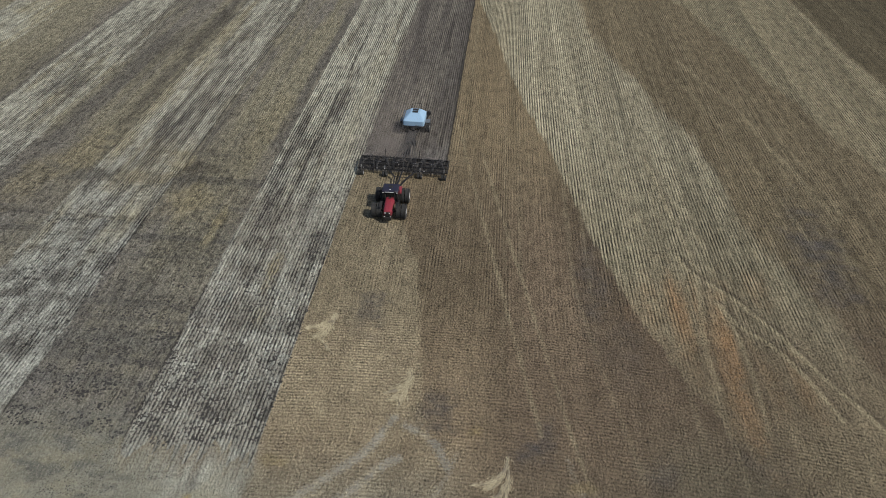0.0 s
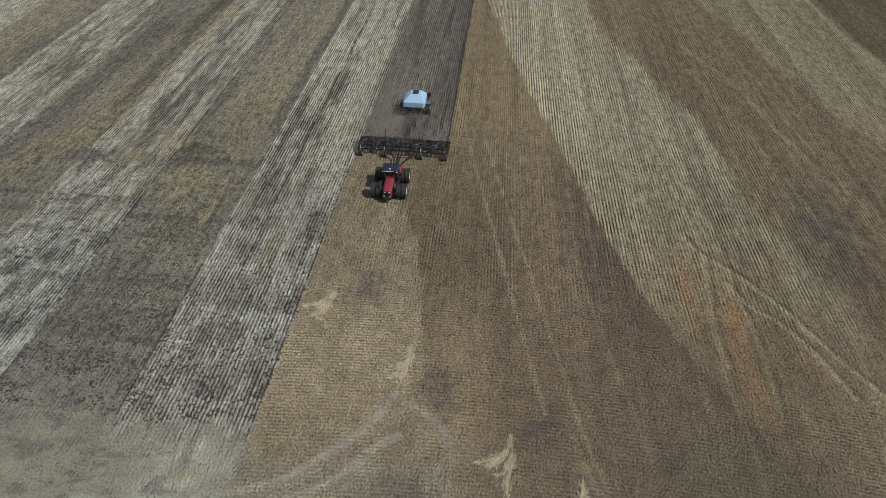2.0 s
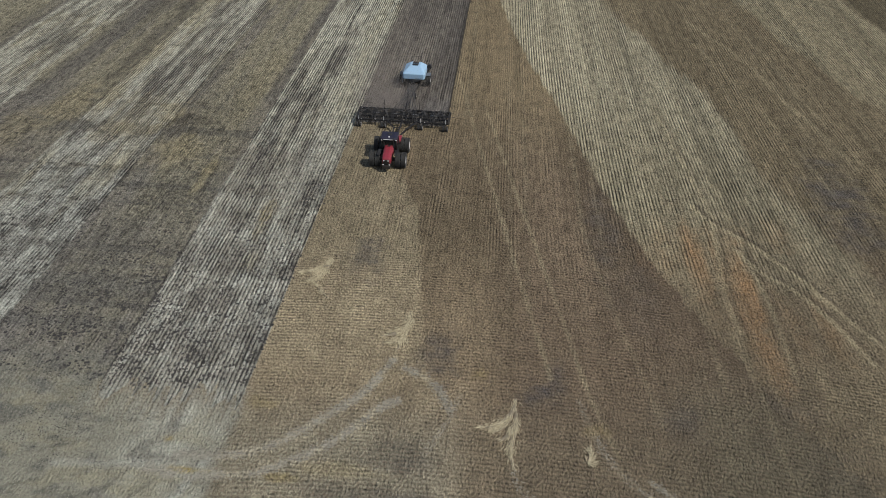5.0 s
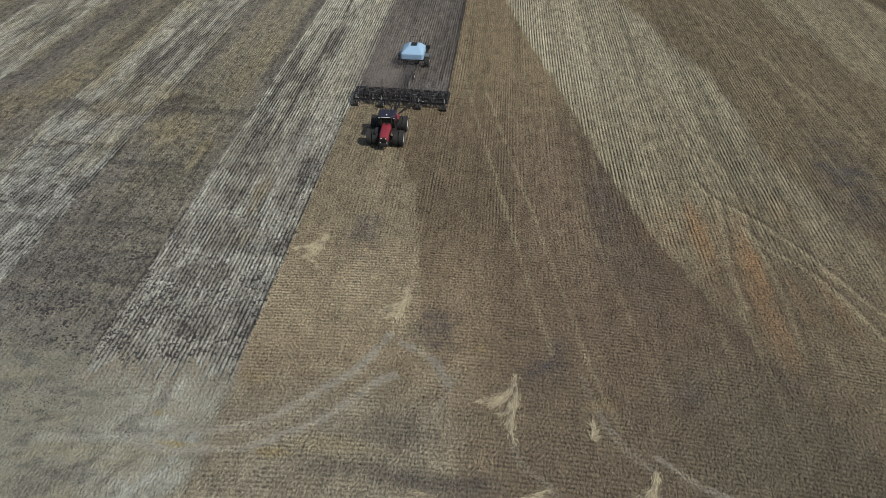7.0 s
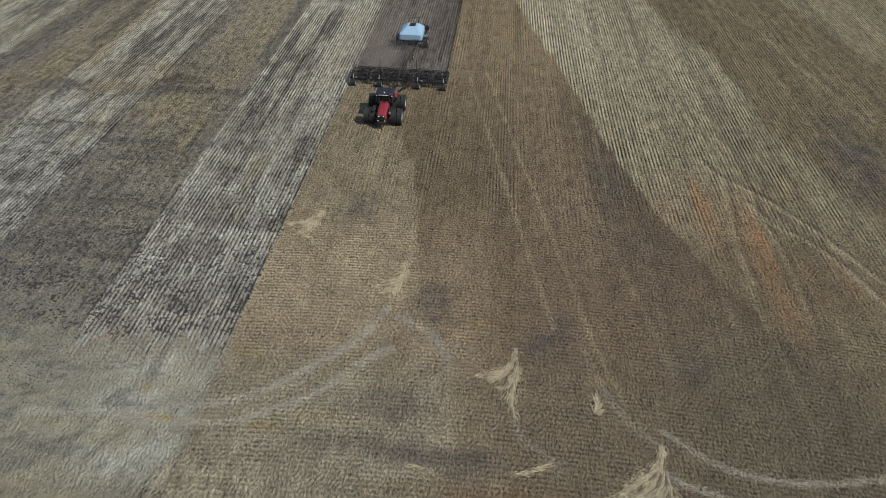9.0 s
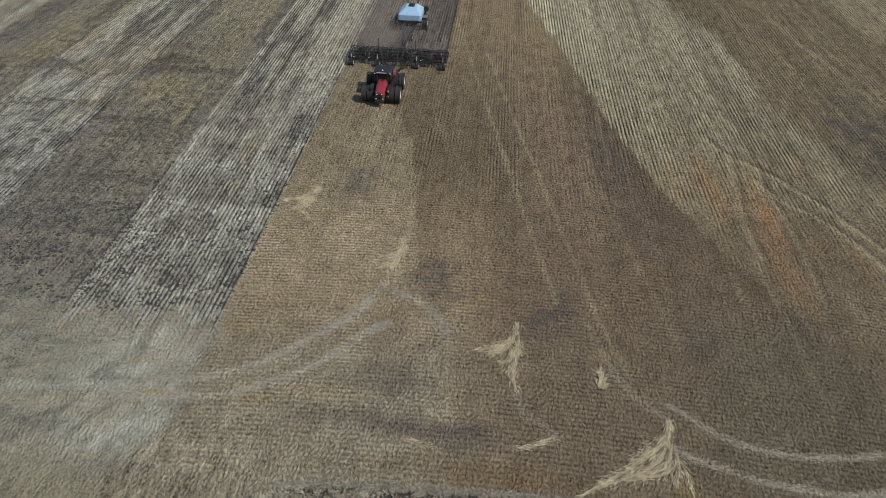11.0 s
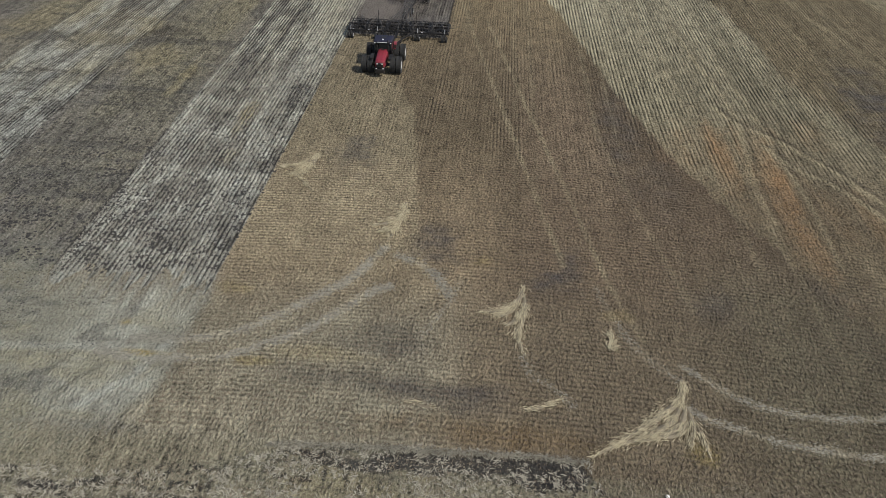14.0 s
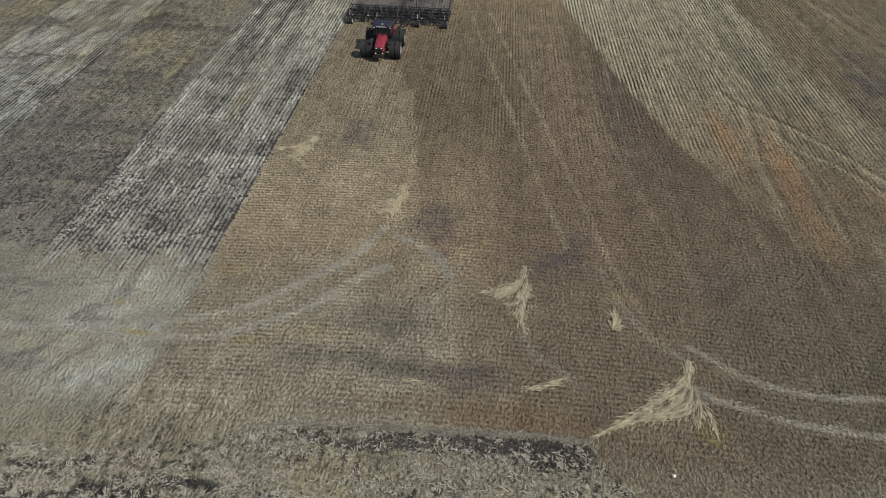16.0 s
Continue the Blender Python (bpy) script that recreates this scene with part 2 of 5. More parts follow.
# wheel lines along the rows and the crossing ones on the bleached swath
LONG_TRACKS = tracks(
    ([(-9, 123), (-5.3, 105.5), (-2.8, 93.5), (-0.4, 82.6), (1.8, 72.2), (3.4, 64.9), (5.0, 57.6), (6.3, 52.0)], 0.36, 0.5),
    ([(-4, 113), (0.3, 93.9), (2.2, 85.0), (4.3, 76.1), (6.0, 68.3), (7.6, 61.5), (8.9, 55.5), (9.9, 50.9), (11.1, 46.8), (12.4, 43.0)], 0.36, 0.5),
    ([(24.2, 116), (25.5, 106), (26.8, 95), (28.0, 85), (27.4, 76), (26.7, 67), (27.1, 61)], 0.45, 0.6),
    ([(29.8, 92), (30.5, 84), (30.6, 76), (31.2, 69.3), (31.5, 62.6), (31.3, 55.0)], 0.42, 0.55),
    ([(25.8, 86.5), (27.5, 82.8), (31.0, 79.3), (33.4, 75.9), (36.0, 72.1), (37.8, 68.6), (40.0, 64.2), (42.3, 60.4), (46, 54)], 0.5, 0.85),
    ([(29.6, 77), (31.6, 72.6), (34.5, 69.8), (36.6, 66.6), (38.2, 63.0), (40, 58)], 0.45, 0.75),
    ([(26.4, 61), (26.8, 55.6), (27.4, 49.3), (27.5, 42.7), (27.6, 40.3)], 0.5, 0.24)) + tracks(
    ([(36.9, 159.1), (44.7, 137.6), (46.9, 123.9), (49.3, 114.2), (52.1, 99.1)], 0.7, 0.4),
    ([(47.5, 152), (49.6, 138), (50.3, 124.6), (52.0, 113.0), (53.4, 101.1)], 0.55, 0.3),
    ([(35, 150), (39.5, 132), (42.2, 118), (44.6, 104), (46.5, 92)], 0.5, 0.24),
    ([(21.0, 98), (20.6, 84), (21.8, 73), (23.4, 63), (23.8, 52)], 0.5, 0.26),
    ([(42.9, 76), (42.8, 66), (42.0, 57.0), (40.5, 50.2)], 0.5, 0.2),
    ([(10.5, 80), (12.6, 68), (14.6, 58), (17.0, 47)], 0.4, 0.18),
    ([(31.5, 128), (34.2, 112), (35.6, 100), (37.6, 88), (40.2, 76)], 0.5, 0.26))
# patches: centre, half sizes, strength
ORANGE = ((23.6, 77, 2.4, 5, 0.62), (28.9, 75.5, 1.8, 5.5, 0.72), (28.3, 66, 1.8, 6, 0.55), (24.7, 71.5, 1.6, 5, 0.5), (29.9, 57.6, 1.6, 5, 0.42), (31.6, 66, 1.4, 5, 0.4), (19.6, 73.5, 1.5, 3.5, 0.3), (33.8, 80, 2.5, 3.5, 0.3), (36, 62, 2, 4, 0.3))
DARK = ((-7, 40.2, 5.0, 1.5, 0.26), (-1.5, 35.0, 4.5, 1.4, 0.42), (-10.5, 36.4, 5.0, 1.2, 0.3), (-6.8, 53.0, 1.3, 1.8, 0.35), (5.2, 49.0, 2.6, 3.2, 0.62), (7.0, 51.5, 1.3, 2.4, 0.5), (-15.6, 69.2, 2.6, 4.2, 0.55), (-4.8, 54.3, 2.0, 4.2, 0.5), (-4.4, 36.1, 5.5, 1.2, 0.5), (-8, 41.2, 2.5, 2.0, 0.3), (18.8, 47.8, 3.2, 2.6, 0.3), (29.5, 51.5, 3, 3, 0.22), (46.8, 89, 4.6, 14, 0.55), (13.4, 77, 2.2, 11, 0.35), (17, 66, 3.0, 8, 0.2), (35, 44, 9, 4, 0.12))
GOLD = ((-25.6, 37.1, 2.2, 0.4, 0.9), (-28.9, 40.2, 0.7, 0.5, 0.7), (-17.7, 37.3, 1.5, 0.45, 0.5), (15.4, 32.4, 1.1, 0.8, 0.4), (-21.4, 45.4, 1.6, 0.8, 0.3), (10.6, 45.7, 1.4, 0.7, 0.2), (-0.8, 51.8, 1.0, 0.9, 0.3), (-13, 38.6, 5, 0.9, 0.22), (6, 26.2, 4, 0.7, 0.4))


def mix(a, c, k):
    return a * (1 - k[..., None]) + c * k[..., None]


def row_phase(x, y):
    """Counts the rows from left to right; they stand closer on the right."""
    over = np.maximum(x + 7, 0)
    return (np.minimum(x, -7) + 0.012 * (y - 47)) / ROW + (over + 0.02 * y * np.clip(over / 8, 0, 1)) / 0.48


def field(x, y):
    """Colour of the ground cover, row coordinates, row contrast and bare soil at places of the plan."""
    sx = lined(x, y)
    nb, ns = fbm(x, y, 0.045, 1), fbm(x, y, 0.3, 5)
    along = fbm(sx, y * 0.13, 1.25, 61, 3)                    # broken lengths of single rows
    dashes = fbm(sx, y * 0.1, 0.55, 63, 3)
    lines = 0.5 * fbm(sx, y * 0.03, 0.9, 12, 3) + 0.5 * fbm(sx, y * 0.04, 0.33, 13, 3)     # uneven rows of one pass
    streak = fbm(x * 0.10, y, 0.36, 9)                       # residue lies in swaths across the passes
    full = lambda c: np.broadcast_to(rgb(*c), (*x.shape, 3))

    def lay(base, colour, amount):
        return mix(base, full(colour), np.clip(amount, 0, 1))

    # stubble in the middle: tan beside the sown strips, brown further on
    jag = 3.0 * (vnoise(x, y * 0.01, 2.9, 22) - 0.5)                 # the cover changes row by row
    bx = np.interp(y, [30, 48, 51, 56, 61, 70, 81, 87, 105, 117, 130], [-2, -4.8, -6.2, -7.2, -8, -9.4, -11.1, -13.8, -18, -21, -24]) + 0.9 * (ns - 0.5)
    tan = step(bx - x, -0.45, 0.45) * step(y, 44, 54)
    base = full((108, 94, 74))
    base = lay(base, (118, 103, 79), step(y + 8 * (nb - 0.5), 92, 125) * 0.85)
    base = lay(base, (103, 88, 71), 0.8 * step(x + 4 * (ns - 0.5), -3, 6) * (1 - step(y, 80, 110)))
    base = lay(base, (127, 114, 91), tan * (0.85 + 0.6 * (ns - 0.5)))
    low = 1 - step(y + 6 * (nb - 0.5), 40, 52)
    base = lay(base, (110, 104, 88), low * 0.75 * (1 - step(x, -5, 2)))
    base = lay(base, (104, 93, 75), low * 0.7 * step(x, -5, 2))
    base = lay(base, (106, 98, 79), step(x + 5 * (ns - 0.5), 14, 24) * (1 - step(y, 46, 60)) * 0.7)
    # bleached swaths
    ja = y + jag
    e0, e1, e2 = swath_edge(ja), swath_end(ja), second_edge(ja)
    on1 = step(x - e0, -0.3, 0.3) * (1 - step(x - e1 + 5 * (dashes - 0.5), -2.2, 1.2))
    on2 = step(x - e2 + 4 * (dashes - 0.5), -1.2, 1.2) * (1 - step(x - np.interp(y, [120, 153, 168, 190, 207], [86, 79, 76.2, 75, 73.3]), -1, 1))
    past = step(x - e1 + 5 * (dashes - 0.5), -2.2, 1.2) * (1 - on2)
    fade = step(y + 8 * (dashes - 0.5) + 0.15 * (x - 20), 62, 90)
    swath = on1 * fade + on2
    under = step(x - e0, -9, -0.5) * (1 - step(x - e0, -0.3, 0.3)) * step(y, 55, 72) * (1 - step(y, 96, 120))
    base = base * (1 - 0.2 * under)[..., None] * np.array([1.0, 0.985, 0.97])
    base = lay(base, (121, 107, 84), on1 * 0.85)
    pale = mix(full((132, 121, 97)), full((143, 133, 109)), step(y, 86, 130))
    base = mix(base, pale, np.clip(on1 * fade * (0.9 + 0.8 * (lines - 0.5)), 0, 1))
    base = lay(base, (131, 120, 95), on2 * (0.9 + 0.9 * (lines - 0.5)))
    base = lay(base, (109, 96, 74), past * step(y, 60, 90))
    base = lay(base, (82, 73, 55), past * step(x - e2, 20, 27) * 0.9)
    cross_at = x + 0.03 * y
    shade = fbm(cross_at, y * 0.06, 0.22, 40)
    ruts = fbm(cross_at, y * 0.02, 1.1, 41, 3) - 0.2 * step(fbm(cross_at, y * 0.012, 0.8, 45, 2), 0.66, 0.74)
    longwise = step(y, 40, 60)
    combed = fbm(cross_at, y * 0.02, 0.55, 147, 3) - 0.5 + 0.6 * (fbm(cross_at, y * 0.03, 1.3, 149, 2) - 0.5)      # streaks of a few rows each
    base = base * (1 + 0.38 * combed * np.clip(on1 + on2 + past + 0.35, 0, 1) * step(y, 55, 75))[..., None]
    base = base * (1 + 0.34 * (shade - 0.5) + (0.42 * (ruts - 0.46) + 0.15 * (along - 0.5)) * longwise + 0.16 * (ns - 0.5))[..., None]
    lane = np.abs((cross_at * 0.97 / 9.2) % 1.0 - 0.5) * 9.2
    lane = (1 - step(np.abs(lane - 1.1) + 0.5 * (fbm(x, y, 0.5, 42) - 0.5), 0.15, 0.5)) * step(y, 55, 75) * step(fbm(x, y, 0.07, 43), 0.4, 0.6)
    base = lay(base, (146, 133, 106), lane * 0.16)
    base = base * (1 + (0.46 * (1 - step(y, 60, 76)) + 0.06 * (1 - step(y, 38, 46))) * (1 - step(x, -4, 6)) + 0.06 * (1 - step(y, 44, 56)) - 0.08 * (1 - tan) * step(y, 56, 66) * (1 - step(y, 86, 104)) * (1 - step(x, 2, 8)) + 0.07 * step(x, -4, 6) * (1 - step(x, 10, 18)) )[..., None]
    base = base * (1 - 0.05 * step(x, 2, 12) - 0.04 * step(x, 26, 34) * (1 - step(y, 90, 120)) - 0.05 * step(x, 12, 24) * (1 - step(y, 44, 60)))[..., None]
    base = base * (1 - 0.14 * step(x, 16, 30) * (1 - 0.6 * on1 * step(y, 90, 110)) * (1 - 0.7 * past) * (1 - 0.6 * step(x, 30, 36) * (1 - step(y, 56, 66))))[..., None]
    for i, (cx, cy, rx, ry, k) in enumerate(ORANGE):
        base = lay(base, (143, 107, 72), blob(x, y, cx, cy, 1.5 * rx, 1.4 * ry, 3 + i) * k * 0.62 * np.clip(0.3 + 2.4 * (dashes - 0.35), 0, 1.2))
    for i, (cx, cy, rx, ry, k) in enumerate(DARK):
        base = lay(base, (80, 74, 69), blob(x, y, cx, cy, rx, ry, 107 + i) * k * np.clip(2.6 * fbm(x * 0.5, y, 0.9, 207 + i, 3) - 0.4, 0, 1.6))
    for q, w, k in TURN_TRACKS:
        base = lay(base, (158, 146, 124), track(x, y, q, 0.8 * w, 0.9) * k * (0.5 + 0.9 * dashes))
    for q, w, k in LONG_TRACKS:
        base = lay(base, (146, 132, 104), track(x, y, q, 1.1 * w) * k * (0.35 + 0.9 * ns))
    for q, w, k in LONG_TRACKS[2:6]:                        # the soil thrown open beside the deeper wheel lines
        base = lay(base, (82, 72, 58), track(x - 0.75, y, q, 0.8 * w) * k * (0.2 + 0.9 * ns))
    # sown passes
    k = np.floor((EDGE - sx + np.where(sx < EDGE - 2, 0.35 * (vnoise(x, y, 0.9, 25) - 0.5), 0)) / STRIP)
    ragged = HEAD - 1.1 + 3.6 * (vnoise(sx, y * 0, 2.2, 77) - 0.5) + 2.0 * (ns - 0.5) - np.where(sx < EDGE - STRIP, 4.0, 0)
    inside = (sx < EDGE) & (y > ragged)
    light = inside & (k % 2 == 0)
    heavy = inside & (k % 2 == 1)
    first = light & (k < 1)
    far = step(y, 88, 120)
    wide = fbm(sx, y * 0.025, 0.42, 150, 3)                    # stripes of several rows
    # pale passes: combed rows, cross bands of thicker and thinner residue
    bands = 0.55 * np.exp(-((y - 65.4) / 1.6) ** 2) + 0.35 * np.exp(-((y - 59) / 1.3) ** 2) + 0.3 * np.exp(-((y - 52.5) / 2.0) ** 2) - 0.3 * np.exp(-((y - 71.2) / 1.8) ** 2) - 0.3 * np.exp(-((y - 62.8) / 1.2) ** 2)
    thin = 0.10 + 0.12 * far + np.where(k < 1, 0.7 * bands, 0.6 * (streak - 0.48)) * (1 - far) + (0.9 + 3.0 * far) * (lines - 0.5) + (0.8 + 0.6 * far) * (along - 0.5) + 1.6 * (dashes - 0.5) * far
    rung = step(fbm(x * 0.025 + 0.004 * y, y, 0.5, 170, 3), 0.54, 0.68) * np.where(k < 1, 0.0, 1.0) * (1 - step(y, 98, 118))      # dark bands across the passes
    holes = step(fbm(sx, y * 0.7, 0.5, 152, 3) + 0.25 * (along - 0.5), 0.50, 0.66)              # patches where the residue was dragged off
    thin = thin + 0.42 * rung + 0.55 * holes * (1 - far)
    lc = mix(full((148, 144, 131)), full((100, 95, 86)), np.clip(thin, 0, 1)) * (1 + 0.02 * far)[..., None] * mix(np.ones((*x.shape, 3)), np.broadcast_to([1.02, 1.0, 0.95], (*x.shape, 3)), far)
    lc = lay(lc, (139, 128, 101), np.clip(2.0 * (nb - 0.46) + 1.2 * (dashes - 0.5) + 2.2 * (wide - 0.5) * far, 0, 0.75) * np.where(k < 1, 0.35, 1.0) * step(y, 60, 90))
    # heavier soil between them
    hc = mix(full((108, 101, 91)), full((119, 111, 92)), np.clip(0.3 + 1.6 * (nb - 0.45) + 1.6 * (lines - 0.5) + 0.8 * (dashes - 0.5) + (0.45 + 2.4 * (wide - 0.5)) * far, 0, 1))
    hc = lay(hc, (82, 77, 70), np.clip(1.8 * (fbm(sx, y * 0.5, 0.12, 60) - 0.52) + 1.0 * (dashes - 0.55) + 2.4 * (0.46 - wide) * far, 0, 0.65))
    hc = lay(hc, (84, 82, 77), (0.8 * np.exp(-((y - 54) / 1.1) ** 2) + 0.5 * np.exp(-((y - 60.5) / 1.5) ** 2)) * (0.4 + 0.8 * streak))
    hc = lay(hc, (76, 73, 68), 0.5 * rung)
    hc = lay(hc, (110, 106, 97), (1 - step(y, 47.5, 53)) * 0.4)
    hc = hc * (1.08 + 0.04 * far)[..., None]
    base = np.where(light[..., None], lc, np.where(heavy[..., None], hc, base))
    for i, (cx, cy, rx, ry, s) in enumerate(((-50.2, 101, 3.2, 7, 0.75), (-70, 128, 2.0, 24, 0.7), (-70.6, 160, 2.8, 26, 0.75), (-45, 80, 5, 4, 0.4), (-76, 148, 2.5, 20, 0.35), (-44.5, 107, 3, 14, 0.25), (-102, 130, 4, 16, 0.3))):
        base = lay(base, (72, 66, 57), blob(sx, y, cx, cy, rx, ry, 14 + i) * s * heavy * (0.7 + 1.2 * (dashes - 0.4)))
    for i, (cx, cy, rx, ry, s) in enumerate(((-41.9, 84.5, 0.9, 6.5, 0.75), (-48.3, 91.5, 3.6, 4.5, 0.6), (-54.6, 102, 2.0, 8, 0.6), (-30.5, 76.8, 0.9, 4.5, 0.8), (-66.3, 106, 1.8, 6, 0.6), (-72, 104, 3.5, 7, 0.6), (-76, 95, 4, 8, 0.5), (-43, 120, 3, 16, 0.3), (-61, 96, 3, 4, 0.35), (-29.6, 66.5, 1.0, 2.0, 0.4))):
        base = lay(base, (133, 121, 93), blob(sx, y, cx, cy, rx, ry, 215 + i) * s)
    for i, (cx, cy, rx, ry, s) in enumerate(((-26.0, 82, 1.7, 6.5, 0.9), (-35.0, 92, 1.8, 9, 0.6), (-29.4, 90, 1.3, 8, 0.45), (-60.5, 116, 2.5, 9, 0.5), (-87.5, 132, 3.5, 9, 0.5), (-36.5, 110, 1.4, 14, 0.5), (-31.5, 125, 1.5, 18, 0.3), (-57, 84, 4, 2, 0.3))):
        base = lay(base, (74, 70, 65), blob(sx, y, cx, cy, rx, ry, 316 + i) * np.clip(s * (1 + 2.4 * (along - 0.5)), 0, 0.95) * light)
    # the pass being sown
    fresh = (sx > EDGE) & (sx < EDGE + STRIP) & (y > SOWN_Y)
    fc = mix(full((84, 77, 70)), full((113, 104, 92)), np.clip(0.4 + 2.4 * (lines - 0.5) + 1.2 * (dashes - 0.5), 0, 1))
    seeder_haze = 1 - step(y + 4 * (ns - 0.5), SOWN_Y + 5, SOWN_Y + 14)       # dust haze behind the openers, put into the soil colour and fainter rows
    fc = lay(fc, (112, 105, 99), seeder_haze * 0.6)
    fc = lay(fc, (72, 66, 61), 0.6 * step(sx + 1.5 * (dashes - 0.5), EDGE + STRIP - 3.6, EDGE + STRIP - 1.2) * step(y, 112, 124))
    fc = lay(fc, (62, 56, 52), 0.75 * step(fbm(sx, y * 0.05, 0.7, 153, 3), 0.48, 0.62) * step(sx, EDGE + 6, EDGE + 11) * (1 - 0.5 * seeder_haze))
    base = np.where(fresh[..., None], fc, base)
    rim = (1 - step(np.abs(sx - EDGE - STRIP + 0.3 * (vnoise(x, y, 1.1, 24) - 0.5)), 0.1, 0.32)) * (y > SOWN_Y)
    base = lay(base, (50, 46, 43), rim * (0.5 + 0.6 * ns))
    gap = np.where((y > 72) & (y < 165), 1 - step(np.abs(sx + 32.9 + 0.12 * np.sin(y * 0.3)), 0.12, 0.42), 0) + np.where(y < 72, 1 - step(np.abs(sx + 38.3), 0.1, 0.38), 0) + (1 - step(np.abs(sx + 53.1), 0.1, 0.34)) * 0.8 + np.where(y > 100, 1 - step(np.abs(sx + 67.9), 0.1, 0.5), 0) * 0.6
    base = lay(base, (58, 54, 50), gap * inside * step(fbm(x, y, 0.4, 33), 0.34, 0.5) * 0.9)
    side = (1 - step(np.abs(sx - EDGE + 0.25 + 0.2 * (vnoise(x, y, 1.3, 35) - 0.5)), 0.08, 0.3)) * (y > ragged) * step(vnoise(x, y, 0.9, 36), 0.25, 0.5)
    base = lay(base, (62, 57, 52), side * 0.75 * (y < 98))
    # dusty turning ground in front of the sown passes
    rim_x = np.interp(y, [24, 30, 34, 40, 46, 50], [-30, -25.5, -23.6, -23.4, -23.2, -23.75])
    dust = (1 - step(x + 1.4 * (ns - 0.5) + 0.9 * (along - 0.5), rim_x - 1.2, rim_x + 0.7)) * np.where(sx > EDGE - STRIP, 1 - 0.75 * step(y + 1.2 * (along - 0.5), ragged - 4.0, ragged + 1.5) - 0.25 * step(y, ragged, ragged + 7), 1 - step(y + 5 * (ns - 0.5) + 2 * (along - 0.5), 42, 52)) * step(y, 24, 29)
    # palest dusty ground; bright haze over it is put into the colour too
    core = np.clip(blob(x, y, -28.6, 38.8, 3.6, 5.5, 4) + 0.2 * blob(x, y, -33.5, 42.5, 5, 3.5, 6) + 0.8 * blob(x, y, -25.6, 33.8, 2.6, 4.0, 11) + 0.8 * blob(x, y, -31, 43.6, 7.5, 2.4, 12), 0, 1)
    dc = mix(full((134, 129, 114)), full((148, 143, 128)), core)
    dc = lay(dc, (117, 112, 96), step(-x + 5 * (ns - 0.5), 29, 37) * 0.75)
    dc = lay(dc, (133, 123, 97), 0.35 * step(fbm(x * 0.5, y, 0.55, 68, 3), 0.52, 0.64) * step(-x, 24, 28))
    dc = lay(dc, (128, 120, 98), np.clip(3.0 * (fbm(x * 0.4, y, 0.4, 66) - 0.47), 0, 0.75) * (1 - 0.9 * step(y, 39, 42) * (1 - step(-x, 36, 41))))
    dc = lay(dc, (88, 85, 78), np.clip(6.0 * (fbm(x * 0.6, y, 0.8, 67, 3) - 0.57), 0, 0.7) * (0.45 + 0.55 * step(-x, 27, 33)))
    dc = lay(dc, (96, 92, 84), 0.6 * step(vnoise(sx, y * 0.06, 1.5, 69), 0.66, 0.8) * step(y, 37, 43) * (sx > EDGE - STRIP))
    dc = dc * np.array([1.0, 1.0, 1.0]) * (0.99 + 0.28 * fbm(x - 0.12 * y, y * 0.13, 0.8, 62, 4))[..., None]
    for q, s in (([(-30.6, 43.4), (-29.9, 40.0)], 0.5), ([(-30.9, 37.2), (-32.2, 34.5), (-35.5, 33.0)], 0.55), ([(-37.3, 47.4), (-36.6, 43.0)], 0.6), ([(-26.6, 46), (-26.9, 43)], 0.4), ([(-34.0, 46), (-34.2, 43.4)], 0.4), ([(-28.6, 35.6), (-31, 32)], 0.4), ([(-24.8, 46), (-25.2, 42.6)], 0.5), ([(-28.8, 46), (-29.2, 43.6)], 0.5), ([(-32.2, 46), (-32.5, 44.2)], 0.5), ([(-36, 39.4), (-40, 37.6)], 0.5), ([(-38.6, 34.6), (-43, 33.2)], 0.4)):
        dc = lay(dc, (80, 76, 68), track(x, y, q, 0.3) * s * (0.2 + 1.3 * ns))
    for q, s in (([(-24.6, 38.6), (-25.8, 34.4), (-28.6, 31.6)], 0.55), ([(-38, 36.4), (-33, 37.0), (-29, 37.6)], 0.4)):
        dc = lay(dc, (165, 161, 148), track(x, y, q, 0.6) * s)
    base = mix(base, dc * np.array([1.0, 1.005, 1.0]), dust * 0.9)
    base = lay(base, (98, 93, 84), (blob(x, y, -29, 29.9, 5, 1.0, 68) + blob(x, y, -37, 31.6, 4, 1.0, 69)) * 0.5)
    for i, (cx, cy, rx, ry, s) in enumerate(GOLD):
        base = lay(base, (146, 126, 78), blob(x, y, cx, cy, rx, ry, 80 + i) * s)
    # churned strip along the near end: bare wet soil under torn straw
    edge = np.interp(x, [-60, -24, -18, -12, -2, 4, 7, 8.6, 12, 40], [26.2, 26.6, 28.0, 30.1, 30.6, 30.9, 30.8, 28.6, 26.5, 26])
    churn = (1 - step(y + 0.9 * (fbm(x, y, 0.9, 44) - 0.5), edge - 0.35, edge + 0.25)) * step(y + 2 * (ns - 0.5), 18.5, 20.5)
    turf = (1 - step(y + 1.0 * (fbm(x, y, 0.7, 46) - 0.5), 28.8, 30.2)) * (1 - churn)
    base = lay(base, (119, 111, 90), turf * 0.65)
    base = lay(base, (112, 91, 64), 0.6 * blob(x, y, 1.5, 32.4, 8, 1.3, 51) * (0.4 + 1.1 * dashes) * (1 - churn))
    lower = np.interp(x, [-60, -28, -22, -14, 0, 40], [26.2, 25.6, 26.2, 25.0, 23.6, 22.5])
    wet = step(x + 3 * (ns - 0.5), -17, -11) * (1 - step(x + 3 * (ns - 0.5), 6.4, 8.6)) * step(y + 0.8 * (ns - 0.5), 27.9, 28.9) + 0.72 * (1 - step(y + 0.6 * (ns - 0.5), lower - 0.5, lower + 0.4))
